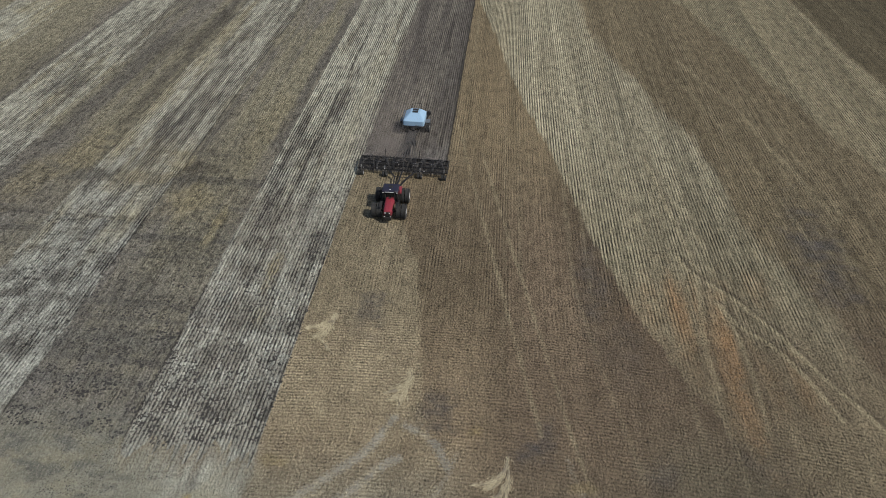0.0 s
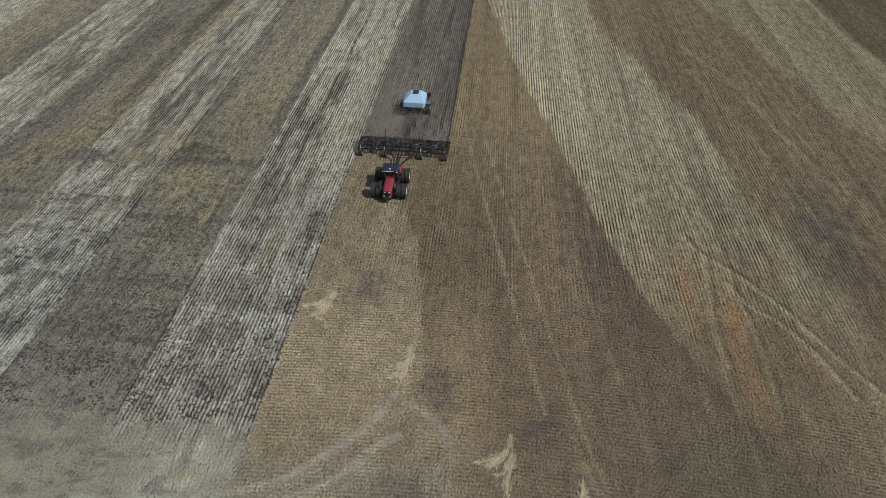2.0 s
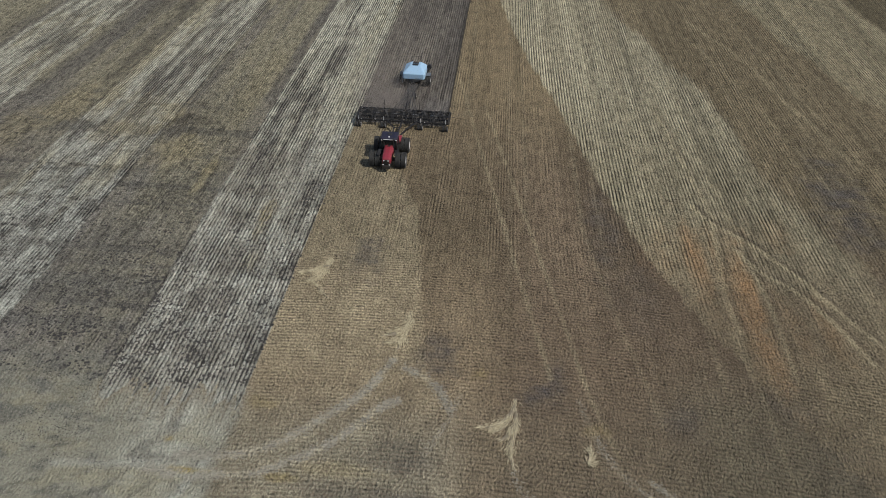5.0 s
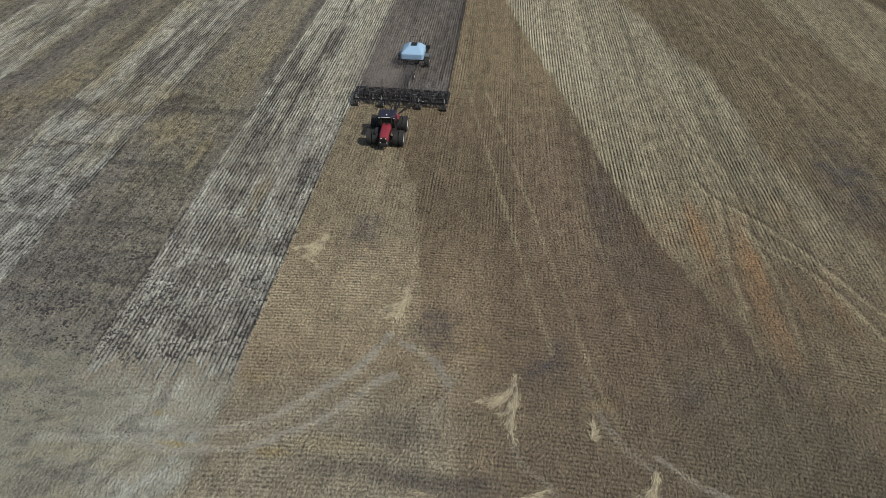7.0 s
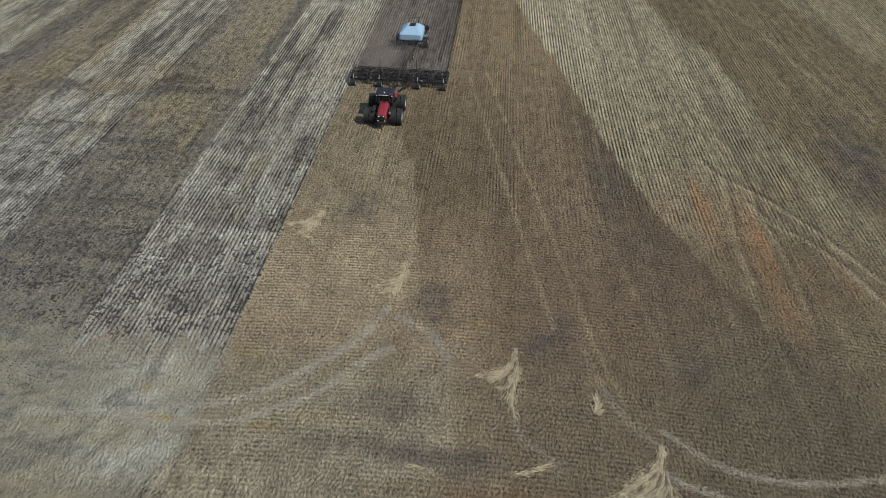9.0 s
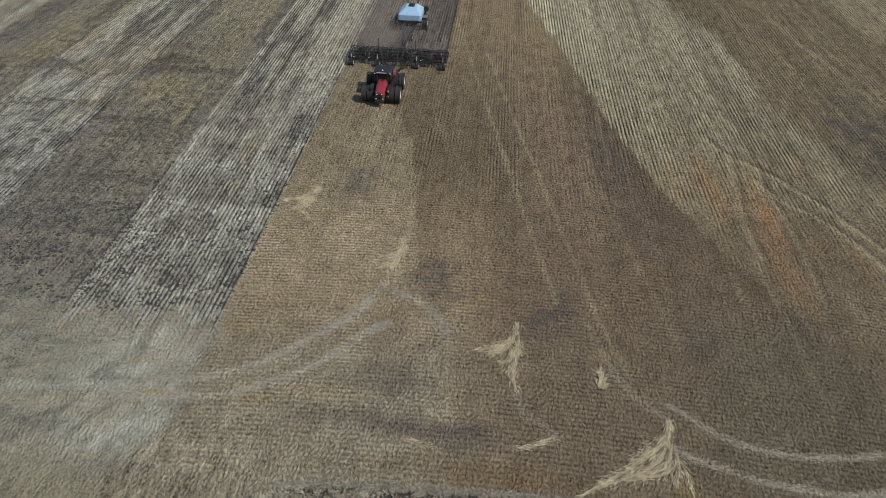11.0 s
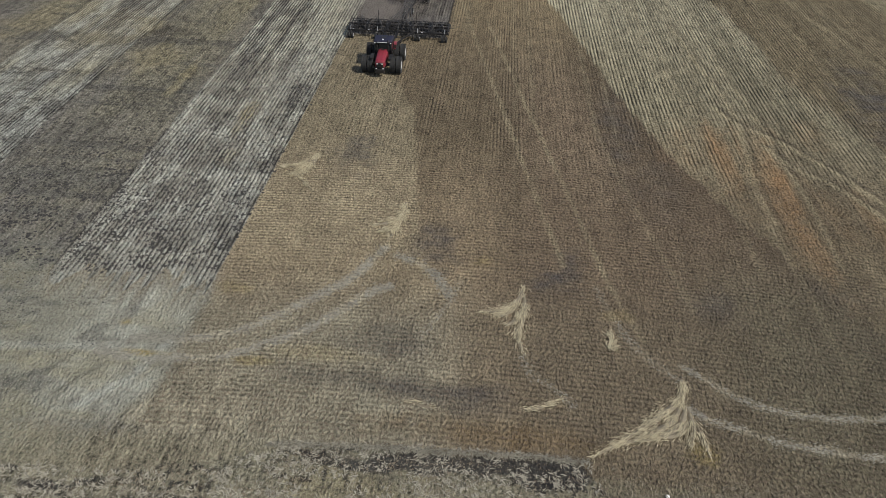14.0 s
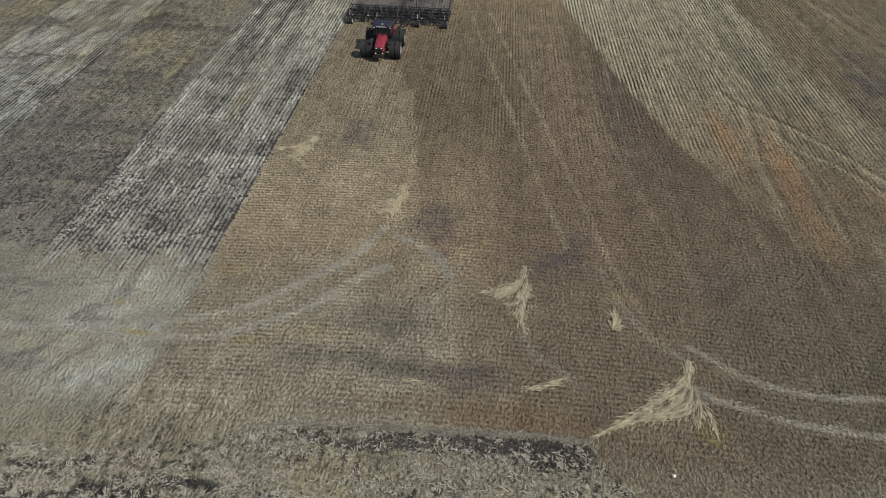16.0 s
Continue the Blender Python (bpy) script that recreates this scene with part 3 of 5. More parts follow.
    wet = step(0.9 * np.clip(wet, 0, 1) + 1.7 * (fbm(x * 0.4, y, 0.8, 47) - 0.5), 0.4, 0.8)
    wet = np.clip(wet + blob(x, y, 4.7, 30.2, 1.7, 0.6, 49) + 0.7 * blob(x, y, -2.6, 30.1, 1.6, 0.4, 50), 0, 1)
    cc = mix(full((124, 116, 96)), full((54, 52, 50)), wet)
    cc = lay(cc, (141, 129, 98), step(fbm(x * 0.5, y, 0.4, 48), 0.5, 0.68) * 0.55 * (1 - wet))
    base = mix(base, cc, churn * 0.92)
    # rows
    sown = (inside | fresh).astype(float)
    cross = (1 - sown) * (1 - step(y + 4 * (nb - 0.5), 67, 74)) * (1 - step(x - e0, -2, 2) * step(y, 52, 62))
    lengthwise = (1 - sown) * (1 - cross)
    deep = np.clip((1 - step(x - e0, 3.5, 8)) + 2.6 * (fbm(cross_at, y * 0.02, 0.3, 148, 3) - 0.5), 0, 1)      # where the furrows lie open
    u = row_phase(x, y)
    rk = np.where(light, np.where(k > 1, 0.40, 0.72) + 0.26 * far + 1.0 * (lines - 0.5) + 0.9 * (along - 0.5), np.where(heavy, 0.14 + 0.5 * (along - 0.5), np.where(fresh, 0.42 - 0.3 * seeder_haze + 1.2 * (lines - 0.5), 0.0)))
    rk = rk + lengthwise * (0.20 + (0.32 + 0.32 * deep) * swath + 0.14 * past + 1.0 * (along - 0.5) + 0.8 * (lines - 0.5)) * (0.4 * step(y, 40, 56) + 0.6 * step(y, 52, 84))
    # cross rows: their colour contrast stands in partly for small stubble shadows
    ck = cross * (0.06 + 0.34 * ns) * step(y, 28, 36)
    rk, ck = np.maximum(rk + 0.3 * dust * (sx < EDGE) * (sx > EDGE - STRIP) * step(y, 40, 44), 0.02) * (1 - (0.85 - 0.45 * step(y, 40, 44)) * dust) * (1 - churn), ck * (1 - 0.85 * dust) * (1 - churn)
    near_end = 1 - step(y + 6 * (ns - 0.5), HEAD + 6, HEAD + 16)
    clods = 0.20 + 0.16 * near_end * (1 - 0.35 * step(sx, -31.5, -27)) + 1.8 * (along - 0.5) + 0.25 * np.clip(bands, 0, 1)
    bare = np.where(first, np.clip(clods + 0.35 * holes, 0.05, 1), np.where(light, 0.34 + 1.0 * (streak - 0.45) + 1.6 * (along - 0.5), np.where(heavy, 0.44 + 0.5 * (streak - 0.45) + 1.0 * (along - 0.5), np.where(fresh, 0.34, 0.10))))
    bare = np.clip(bare * (1 - 0.8 * dust) * (1 - 0.5 * far) + churn * step(0.56 - vnoise(x * 0.4, y, 0.6, 50), -0.15, 0.2) * 0.8, 0, 1)
    straw = np.clip(light * 0.75 + heavy * 0.25 + churn * 0.6 + dust * 0.45 + swath * 0.35, 0, 1)
    grain = 0.56 + 0.28 * step(y, 40, 66) - 0.12 * light * (1 - far) - 0.12 * swath - 0.28 * (light | fresh) * far - 0.26 * dust + 0.2 * churn
    coarse = np.clip(0.30 + 1.0 * (1 - step(y, 31, 37)) * (1 - step(x, -20, -12)) + 0.30 * step(y, 58, 85) + (1.0 + 0.05 * far) * light + 0.42 * heavy + 0.3 * swath + 0.3 * fresh + 0.15 * past, 0, 1.3) * (1 - 0.5 * dust)
    warm = ((sx > EDGE) * (1 - churn) * (1 - dust) * step(x, -9, -4))[..., None]
    base = base * (np.where(((sx < EDGE) & (y > 85))[..., None], np.array([1.01, 1.0, 0.97]), np.array([0.992, 1.0, 1.0])) * (1 - warm) + np.array([1.0, 1.0, 1.0]) * warm)
    return base * np.array([0.925, 0.935, 0.955]), u, rk, ck, bare, straw, grain, coarse


def height(x, y):
    """Low ridges of the sown rows, roughness of the rest."""
    sx = lined(x, y)
    inside = (sx < EDGE) & (y > HEAD)
    fresh = (sx > EDGE) & (sx < EDGE + STRIP) & (y > SOWN_Y)
    k = np.floor((EDGE - sx) / STRIP)
    amp = np.where(inside & (k % 2 == 0), 0.04, np.where(inside, 0.018, np.where(fresh, 0.04, 0.0)))
    amp = np.where((x > -6.5) & (x < 48), 0.022 * step(y, 56, 80) * (1 - step(y, 150, 200)), amp)
    amp = amp * (0.4 + 1.2 * vnoise(x, y, 0.45, 72)) * (x > -54)
    ridge = amp * np.sin(2 * np.pi * row_phase(x, y) + 1.2 * (vnoise(x, y, 0.9, 71) - 0.5))
    return ridge + 0.10 * (fbm(x, y, 0.8, 70, 3) - 0.5) * step(y, 18, 24) * (1 - step(y, 200, 260))


def np_mesh(name, verts, faces, material):
    me = bpy.data.meshes.new(name)
    n, k = faces.shape
    me.vertices.add(len(verts))
    me.vertices.foreach_set("co", np.asarray(verts, np.float32).ravel())
    me.loops.add(n * k)
    me.loops.foreach_set("vertex_index", faces.astype(np.int32).ravel())
    me.polygons.add(n)
    me.polygons.foreach_set("loop_start", np.arange(0, n * k, k, dtype=np.int32))
    me.update(calc_edges=True)
    me.materials.append(material)
    return me


def spaced(*runs):
    """Grid lines: start, then (end, step) runs."""
    out = [runs[0]]
    for end, d in runs[1:]:
        n = max(1, round((end - out[-1]) / d))
        out += list(np.linspace(out[-1], end, n + 1)[1:])
    return np.array(out)


def build_ground():
    gx = spaced(-2600, (-400, 550), (-140, 20), (-54, 0.5), (-8, ROW / 4), (48, 0.13), (112, 0.5), (400, 18), (2600, 550))
    gy = spaced(-2600, (-300, 460), (0, 30), (21, 3), (88, 0.22), (140, 0.36), (216, 0.6), (420, 17), (2600, 545))
    X, Y = np.meshgrid(gx, gy)
    Z = height(X, Y)
    verts = np.stack([X, Y, Z], -1).reshape(-1, 3)
    nx, ny = len(gx), len(gy)
    i = (np.arange(ny - 1)[:, None] * nx + np.arange(nx - 1)).ravel()
    me = np_mesh("ground", verts, np.stack([i, i + 1, i + 1 + nx, i + nx], -1), M_GROUND)
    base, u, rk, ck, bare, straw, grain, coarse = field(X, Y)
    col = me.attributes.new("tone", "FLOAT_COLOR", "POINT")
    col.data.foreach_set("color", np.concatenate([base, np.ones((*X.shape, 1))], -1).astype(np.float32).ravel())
    for name, values in (("row_u", u), ("row_k", rk), ("cross_k", ck), ("clod", bare), ("straw", straw), ("grain", grain), ("coarse", coarse)):
        a = me.attributes.new(name, "FLOAT", "POINT")
        a.data.foreach_set("value", np.asarray(values, np.float32).ravel())
    me.polygons.foreach_set("use_smooth", np.ones(len(me.polygons), bool))
    return tagged(new("ground", me), "harvested grain field with brown stubble and sown grey strips", "field", kind="structure")


build_ground()

# ---- building blocks of the machines ----
def part(name, bm, material, parent, label=""):
    me = bpy.data.meshes.new(name)
    bmesh.ops.recalc_face_normals(bm, faces=bm.faces)
    bm.to_mesh(me)
    bm.free()
    me.materials.append(material)
    ob = new(name, me)
    ob.parent = parent
    return tagged(ob, label)


def again(ob, m, parent=None):
    """The same part once more, on the same mesh, at m within its parent."""
    o = new(ob.name.split(".")[0], ob.data)
    o.parent, o.matrix_basis = parent or ob.parent, m
    if "label" in ob:
        o["label"] = ob["label"]
    return o


def thing(name, at, label, category, turn=0.0):
    ob = new(name)
    ob.matrix_world = pose(*at, 0, 0, turn)
    return tagged(ob, label, category)


def hull(bm, rings, close=True):
    """Skins rings of equal length into a closed body."""
    made = [[bm.verts.new(p) for p in r] for r in rings]
    n = len(made[0])
    for a, c in zip(made, made[1:]):
        for i in range(n):
            bm.faces.new((a[i], a[(i + 1) % n], c[(i + 1) % n], c[i]))
    if close:
        bm.faces.new(made[0][::-1])
        bm.faces.new(made[-1])
    return bm


def box(x0, x1, y0, y1, z0, z1, bevel=0.02, bm=None):
    bm = bm or bmesh.new()
    own = bmesh.new()
    hull(own, [[(x0, y0, z), (x1, y0, z), (x1, y1, z), (x0, y1, z)] for z in (z0, z1)])
    if bevel:
        bmesh.ops.bevel(own, geom=own.edges[:], offset=bevel, segments=1, affect="EDGES")
    me = bpy.data.meshes.new("scratch")
    own.to_mesh(me)
    own.free()
    bm.from_mesh(me)
    bpy.data.meshes.remove(me)
    return bm


def tube(points, r, n=8, bm=None, square=False):
    """A pipe through the points."""
    bm = bm or bmesh.new()
    pts = [Vector(p) for p in points]
    rings, side = [], None
    for i, p in enumerate(pts):
        d = (pts[min(i + 1, len(pts) - 1)] - pts[max(i - 1, 0)]).normalized()
        if side is None:
            side = d.orthogonal().normalized() if not square else (Vector((0, 0, 1)).cross(d).normalized() if abs(d.z) < 0.99 else Vector((1, 0, 0)))
        side = (side - d * side.dot(d)).normalized()
        up = d.cross(side)
        if square:
            rings.append([p + r * (side * a + up * c) for a, c in ((1, 1), (-1, 1), (-1, -1), (1, -1))])
        else:
            rings.append([p + r * (side * math.cos(2 * math.pi * k / n) + up * math.sin(2 * math.pi * k / n)) for k in range(n)])
    return hull(bm, rings)


def bow(a, c, sag, n=8, side=0.0):
    a, c = Vector(a), Vector(c)
    return [a.lerp(c, k / n) + Vector((side, 0, sag)) * 4 * (k / n) * (1 - k / n) for k in range(n + 1)]


def lathe(profile, n=32, bm=None):
    """Turns (offset along x, radius) rings round the x axis."""
    bm = bm or bmesh.new()
    rings = [[(x, r * math.cos(2 * math.pi * k / n), r * math.sin(2 * math.pi * k / n)) for k in range(n)] for x, r in profile]
    return hull(bm, rings)


def tyre_mesh(r, w, lugs=26, deep=0.045):
    bm = bmesh.new()
    prof = [(-0.36 * w, 0.56 * r), (-0.5 * w, 0.68 * r), (-0.5 * w, 0.86 * r), (-0.42 * w, 0.955 * r), (0, 0.97 * r), (0.42 * w, 0.955 * r), (0.5 * w, 0.86 * r), (0.5 * w, 0.68 * r), (0.36 * w, 0.56 * r)]
    n = 40
    made = [[bm.verts.new((x, q * math.cos(2 * math.pi * k / n), q * math.sin(2 * math.pi * k / n))) for k in range(n)] for x, q in prof]
    for a, c in zip(made, made[1:]):
        for k in range(n):
            bm.faces.new((a[k], a[(k + 1) % n], c[(k + 1) % n], c[k]))
    for k in range(lugs):
        for s in (-1, 1):
            t0 = 2 * math.pi * (k + (0.25 if s > 0 else -0.25)) / lugs
            ring = []
            for x, dt in ((0.02 * w, 0.0), (0.47 * w, 0.20)):
                for h in (0.93 * r, r + deep * 0.4):
                    for e in (-0.045, 0.045):
                        t = t0 + dt + e
                        ring.append((s * x, h * math.cos(t), h * math.sin(t)))
            v = [bm.verts.new(p) for p in ring]
            for f in ((0, 1, 3, 2), (4, 6, 7, 5), (0, 2, 6, 4), (1, 5, 7, 3), (2, 3, 7, 6)):
                bm.faces.new([v[i] for i in f])
    return bm


def wheel(parent, at, r, w, proto=None, lugs=26, rim_side=0):
    """A wheel with its tyre, dished rim and hub; the meshes come from an earlier wheel if given."""
    x, y, z = at
    if proto:
        t = again(proto, pose(x, y, z, 17 * (x + y)), parent)
        for ch in list(proto.children):
            again(ch, Matrix(), t)
        return t
    t = part("wheel", tyre_mesh(r, w, lugs), M_RUBBER, parent, "black rubber tyre with dusty lugs")
    t.matrix_basis = pose(x, y, z)
    rim = bmesh.new()
    for s in (-1, 1):
        lathe([(s * 0.37 * w, 0.585 * r), (s * 0.40 * w, 0.545 * r), (s * 0.22 * w, 0.50 * r), (s * 0.12 * w, 0.22 * r), (s * 0.10 * w, 0.20 * r)], 28, rim)
    part("rim", rim, M_RIM, t, "silver dished rim")
    hub = lathe([(-0.30 * w, 0.09 * r), (-0.28 * w, 0.15 * r), (0.28 * w, 0.15 * r), (0.30 * w, 0.09 * r)], 12)
    for k in range(8):
        a = 2 * math.pi * k / 8
        lathe([(0.1 * w, 0.02 * r), (0.17 * w, 0.02 * r)], 6, hub)
    part("hub", hub, M_STEEL_DARK, t)
    return t



# ---- straw and soil lying loose ----
rng = np.random.default_rng(4)


def blades(x, y, z, length, width, yaw, rise):
    """Flat stems as two triangles each, kinked in the middle. Returns vertices and faces."""
    n = len(x)
    d = np.stack([np.cos(yaw) * np.cos(rise), np.sin(yaw) * np.cos(rise), np.sin(rise)], -1)
    side = np.stack([-np.sin(yaw), np.cos(yaw), np.zeros(n)], -1) * (width / 2)[:, None]
    p = np.stack([x, y, z], -1)
    mid = p + d * (length * 0.5)[:, None]
    end = p + d * length[:, None] - np.array([0, 0, 1]) * (0.12 * length)[:, None]
    v = np.stack([p - side * 0.4, mid - side, end, mid + side], 1).reshape(-1, 3)
    i = np.arange(n)[:, None] * 4
    return v, np.concatenate([i, i + 1, i + 2, i + 3], 1)


def scatter(name, label, material, x, y, length, width, rise, yaw=None, lift=0.0):
    n = len(x)
    yaw = rng.uniform(0, 2 * np.pi, n) if yaw is None else yaw
    v, f = blades(x, y, height(x, y) + lift, length, width, yaw, rise)
    return tagged(new(name, np_mesh(name, v, f, material)), label, "straw", kind="stuff")


def lumps(name, label, material, x, y, size, flat=0.5):
    """Crumbs: squashed, skewed octahedra."""
    n = len(x)
    o = np.array([[1, 0, 0], [0, 1, 0], [-1, 0, 0], [0, -1, 0], [0, 0, 1.0], [0, 0, -0.5]])
    f = np.array([[0, 1, 4], [1, 2, 4], [2, 3, 4], [3, 0, 4]])
    a = rng.uniform(0, 2 * np.pi, n)
    v = o[None] * rng.uniform(0.55, 1.3, (n, 6, 1)) * size[:, None, None] * np.array([1, 1, flat])
    c, s = np.cos(a)[:, None], np.sin(a)[:, None]
    v = np.stack([v[..., 0] * c - v[..., 1] * s, v[..., 0] * s + v[..., 1] * c, v[..., 2]], -1)
    v = v + np.stack([x, y, height(x, y)], -1)[:, None]
    f = (np.arange(n)[:, None, None] * 6 + f[None]).reshape(-1, 3)
    return tagged(new(name, np_mesh(name, v.reshape(-1, 3), f, material)), label, "soil", kind="stuff")


def on_line(pts, n, spread):
    """Random places along a line through the points, and the line's heading there."""
    p = np.array(pts)
    d = np.diff(p, axis=0)
    seg = np.hypot(d[:, 0], d[:, 1])
    i = rng.choice(len(seg), n, p=seg / seg.sum())
    yaw = np.arctan2(d[i, 1], d[i, 0])
    t, off = rng.random(n), rng.normal(0, spread, n)
    return p[i, 0] + d[i, 0] * t - np.sin(yaw) * off, p[i, 1] + d[i, 1] * t + np.cos(yaw) * off, yaw


def loose_cover():
    # standing stubble in the near middle, thinner with distance
    n = 170000
    x, y = rng.uniform(-26, 36, n), 25 + 43 * rng.random(n) ** 1.25
    y = np.where(rng.random(n) < 0.7, np.round((y + 0.002 * x * x) / 0.46) * 0.46 - 0.002 * x * x + rng.normal(0, 0.05, n), y)
    ok = ~((x < EDGE + 0.3) & (y > 30)) & (vnoise(x, y, 0.5, 81) > 0.2) & ((y > 30.6) | (x > 7.5) | (rng.random(n) < 0.3))
    x, y = x[ok], y[ok]
    pressed = np.max([track(x, y, q, 0.85 * w, 0.9) for q, w, k in TURN_TRACKS[:5]], axis=0)
    ok = rng.random(len(x)) > 0.9 * pressed
    x, y = x[ok], y[ok]
    n = len(x)
    scatter("stubble", "short brown grain stubble standing in rows", M_STUBBLE, x, y, rng.uniform(0.10, 0.24, n), rng.uniform(0.02, 0.05, n), rng.uniform(0.5, 1.3, n))
    # grey straw left along the sown rows
    n = 26000
    x, y = rng.uniform(EDGE - STRIP, EDGE, n), HEAD - 2 + 50 * rng.random(n) + rng.normal(0, 1.5, n)
    x = (np.round(x / ROW - 0.25) + 0.25) * ROW + rng.normal(0, 0.05, n)
    ok = (x < EDGE) & (fbm(x, y, 0.9, 91) > 0.43)
    x, y = x[ok] - 0.012 * (y[ok] - 47), y[ok]
    n = len(x)
    scatter("row_residue", "bleached grey straw residue lying along sown rows", M_RESIDUE, x, y, rng.uniform(0.15, 0.36, n), rng.uniform(0.04, 0.08, n), rng.uniform(0.0, 0.5, n), np.pi / 2 + rng.normal(0, 0.5, n), 0.02)
    # dark clods in the sown passes, most of them at the headland
    n = 11000
    x, y = rng.uniform(EDGE - 2 * STRIP, EDGE, n), HEAD + np.abs(rng.normal(0, 14, n)) + rng.normal(0, 0.5, n)
    ok = (rng.random(n) < np.where(x > EDGE - STRIP, np.where(x > -30, 0.6, 1.0), 0.5)) & (vnoise(x, y, 0.6, 83) + 0.5 * rng.random(n) > np.where(x > EDGE - STRIP, 0.60, 0.86))
    x, y = x[ok], y[ok]
    x = np.where((x > EDGE - STRIP) & (rng.random(len(x)) < 0.35), (np.round((x + 0.012 * (y - 47)) / ROW - 0.75) + 0.75) * ROW - 0.012 * (y - 47) + rng.normal(0, 0.07, len(x)), x)
    cx, cy = rng.uniform(-44, -27, 2600), rng.uniform(36, 48, 2600)             # crumbs strewn over the turning ground
    ok = fbm(cx * 0.7, cy, 0.5, 86) + 0.012 * (-33 - cx) + 0.3 * (rng.random(2600) - 0.5) > 0.64
    size = np.concatenate([rng.uniform(0.06, 0.23, len(x)), rng.uniform(0.03, 0.10, ok.sum())])
    x, y = np.concatenate([x, cx[ok]]), np.concatenate([y, cy[ok]])
    lumps("soil_clods", "dark moist soil clods turned up by the openers", M_CLOD, x, y, size)
    # churned strip at the near end: tufts of several long stems each
    n = 5200
    x, y = rng.uniform(-42, 12, n), rng.uniform(20, 31.0, n)
    top = np.interp(x, [-42, -24, -18, -12, -2, 4, 7, 8.6, 12], [26.0, 26.6, 27.4, 30.3, 30.9, 31.1, 31.0, 28.6, 26])
    bald = np.hypot((x - 4.7) / 1.5, (y - 30.1) / 0.55) < 1
    ok = (y < top) & (fbm(x * 0.5, y, 0.9, 85) + 0.3 * (rng.random(n) - 0.5) > 0.44) & ~bald
    x, y = x[ok], y[ok]
    m = rng.integers(3, 9, len(x))
    lean = np.repeat(rng.uniform(0, 2 * np.pi, len(x)), m)
    x, y = np.repeat(x, m), np.repeat(y, m)
    n = len(x)
    scatter("churned_straw", "long pale straw torn up and strewn over dark soil", M_TORN, x + rng.normal(0, 0.12, n), y + rng.normal(0, 0.10, n), rng.uniform(0.16, 0.5, n), rng.uniform(0.035, 0.095, n), rng.uniform(0.0, 0.6, n), lean + rng.normal(0, 0.55, n), 0.03)
    # loose tufts over the rest of the field end
    n = 2400
    x, y = rng.uniform(8, 38, n), rng.uniform(20, 30.5, n)
    ok = fbm(x * 0.5, y, 0.7, 88) + 0.3 * (rng.random(n) - 0.5) > 0.46
    x, y = x[ok], y[ok]
    m = rng.integers(2, 7, len(x))
    lean = np.repeat(rng.uniform(0, 2 * np.pi, len(x)), m)
    x, y = np.repeat(x, m), np.repeat(y, m)
    n = len(x)
    scatter("straw_tufts", "small tan straw tufts over dry stubble at the field end", M_MATTED, x + rng.normal(0, 0.1, n), y + rng.normal(0, 0.1, n), rng.uniform(0.15, 0.5, n), rng.uniform(0.03, 0.06, n), rng.uniform(0.1, 0.9, n), lean + rng.normal(0, 0.6, n), 0.02)
    # a frayed fringe of bent stalks where the standing stubble meets the soil
    n = 2600
    x = rng.uniform(-14, 7.5, n)
    y = np.interp(x, [-14, -12, -2, 4, 7.5], [29.9, 30.2, 30.7, 31.0, 30.9]) + rng.normal(0, 0.14, n)
    scatter("frayed_stalks", "bent straw stalks fringing the torn soil", M_TORN, x, y, rng.uniform(0.2, 0.5, n), rng.uniform(0.025, 0.055, n), rng.uniform(0.1, 0.9, n), -np.pi / 2 + rng.normal(0, 0.7, n), 0.02)
    # flat straw on the tan ground of the near end
    n = 22000
    x, y = rng.uniform(-46, 36, n), rng.uniform(20, 30, n)
    ok = fbm(x * 0.6, y, 0.5, 87) + 0.25 * (rng.random(n) - 0.5) > 0.47
    x, y = x[ok], y[ok]
    n = len(x)
    scatter("matted_straw", "short tan straw matted over the field end", M_MATTED, x, y, rng.uniform(0.12, 0.34, n), rng.uniform(0.03, 0.06, n), rng.uniform(0.0, 0.5, n), lift=0.01)
    # dusty turning ground
    n = 11000
    x, y = rng.uniform(-52, -20, n), rng.uniform(29, 47, n)
    ok = x < -22.8 - 1.2 * rng.random(n)
    x, y = x[ok], y[ok]
    n = len(x)
    scatter("scattered_straw", "short pale straw scattered over dusty turning ground", M_RESIDUE, x, y, rng.uniform(0.08, 0.26, n), rng.uniform(0.025, 0.06, n), rng.uniform(0.0, 0.35, n), lift=0.01)
    # pale bits pressed flat in the wheel arcs
    xs, ys, yaws = [], [], []
    for (q, w, k) in TURN_TRACKS:
        px, py, yaw = on_line(q, int(85 * k * len(q)), 0.45 * w)
        keep = fbm(px, py, 0.7, 89) > 0.42
        xs.append(px[keep]), ys.append(py[keep]), yaws.append(yaw[keep])
    x, y, yaw = (np.concatenate(q) for q in (xs, ys, yaws))
    n = len(x)
    scatter("wheel_mark_straw", "bleached straw pressed flat along curved wheel marks", M_RESIDUE, x, y, rng.uniform(0.15, 0.4, n), rng.uniform(0.03, 0.06, n), rng.uniform(0.0, 0.25, n), yaw + rng.normal(0, 0.5, n), 0.02)


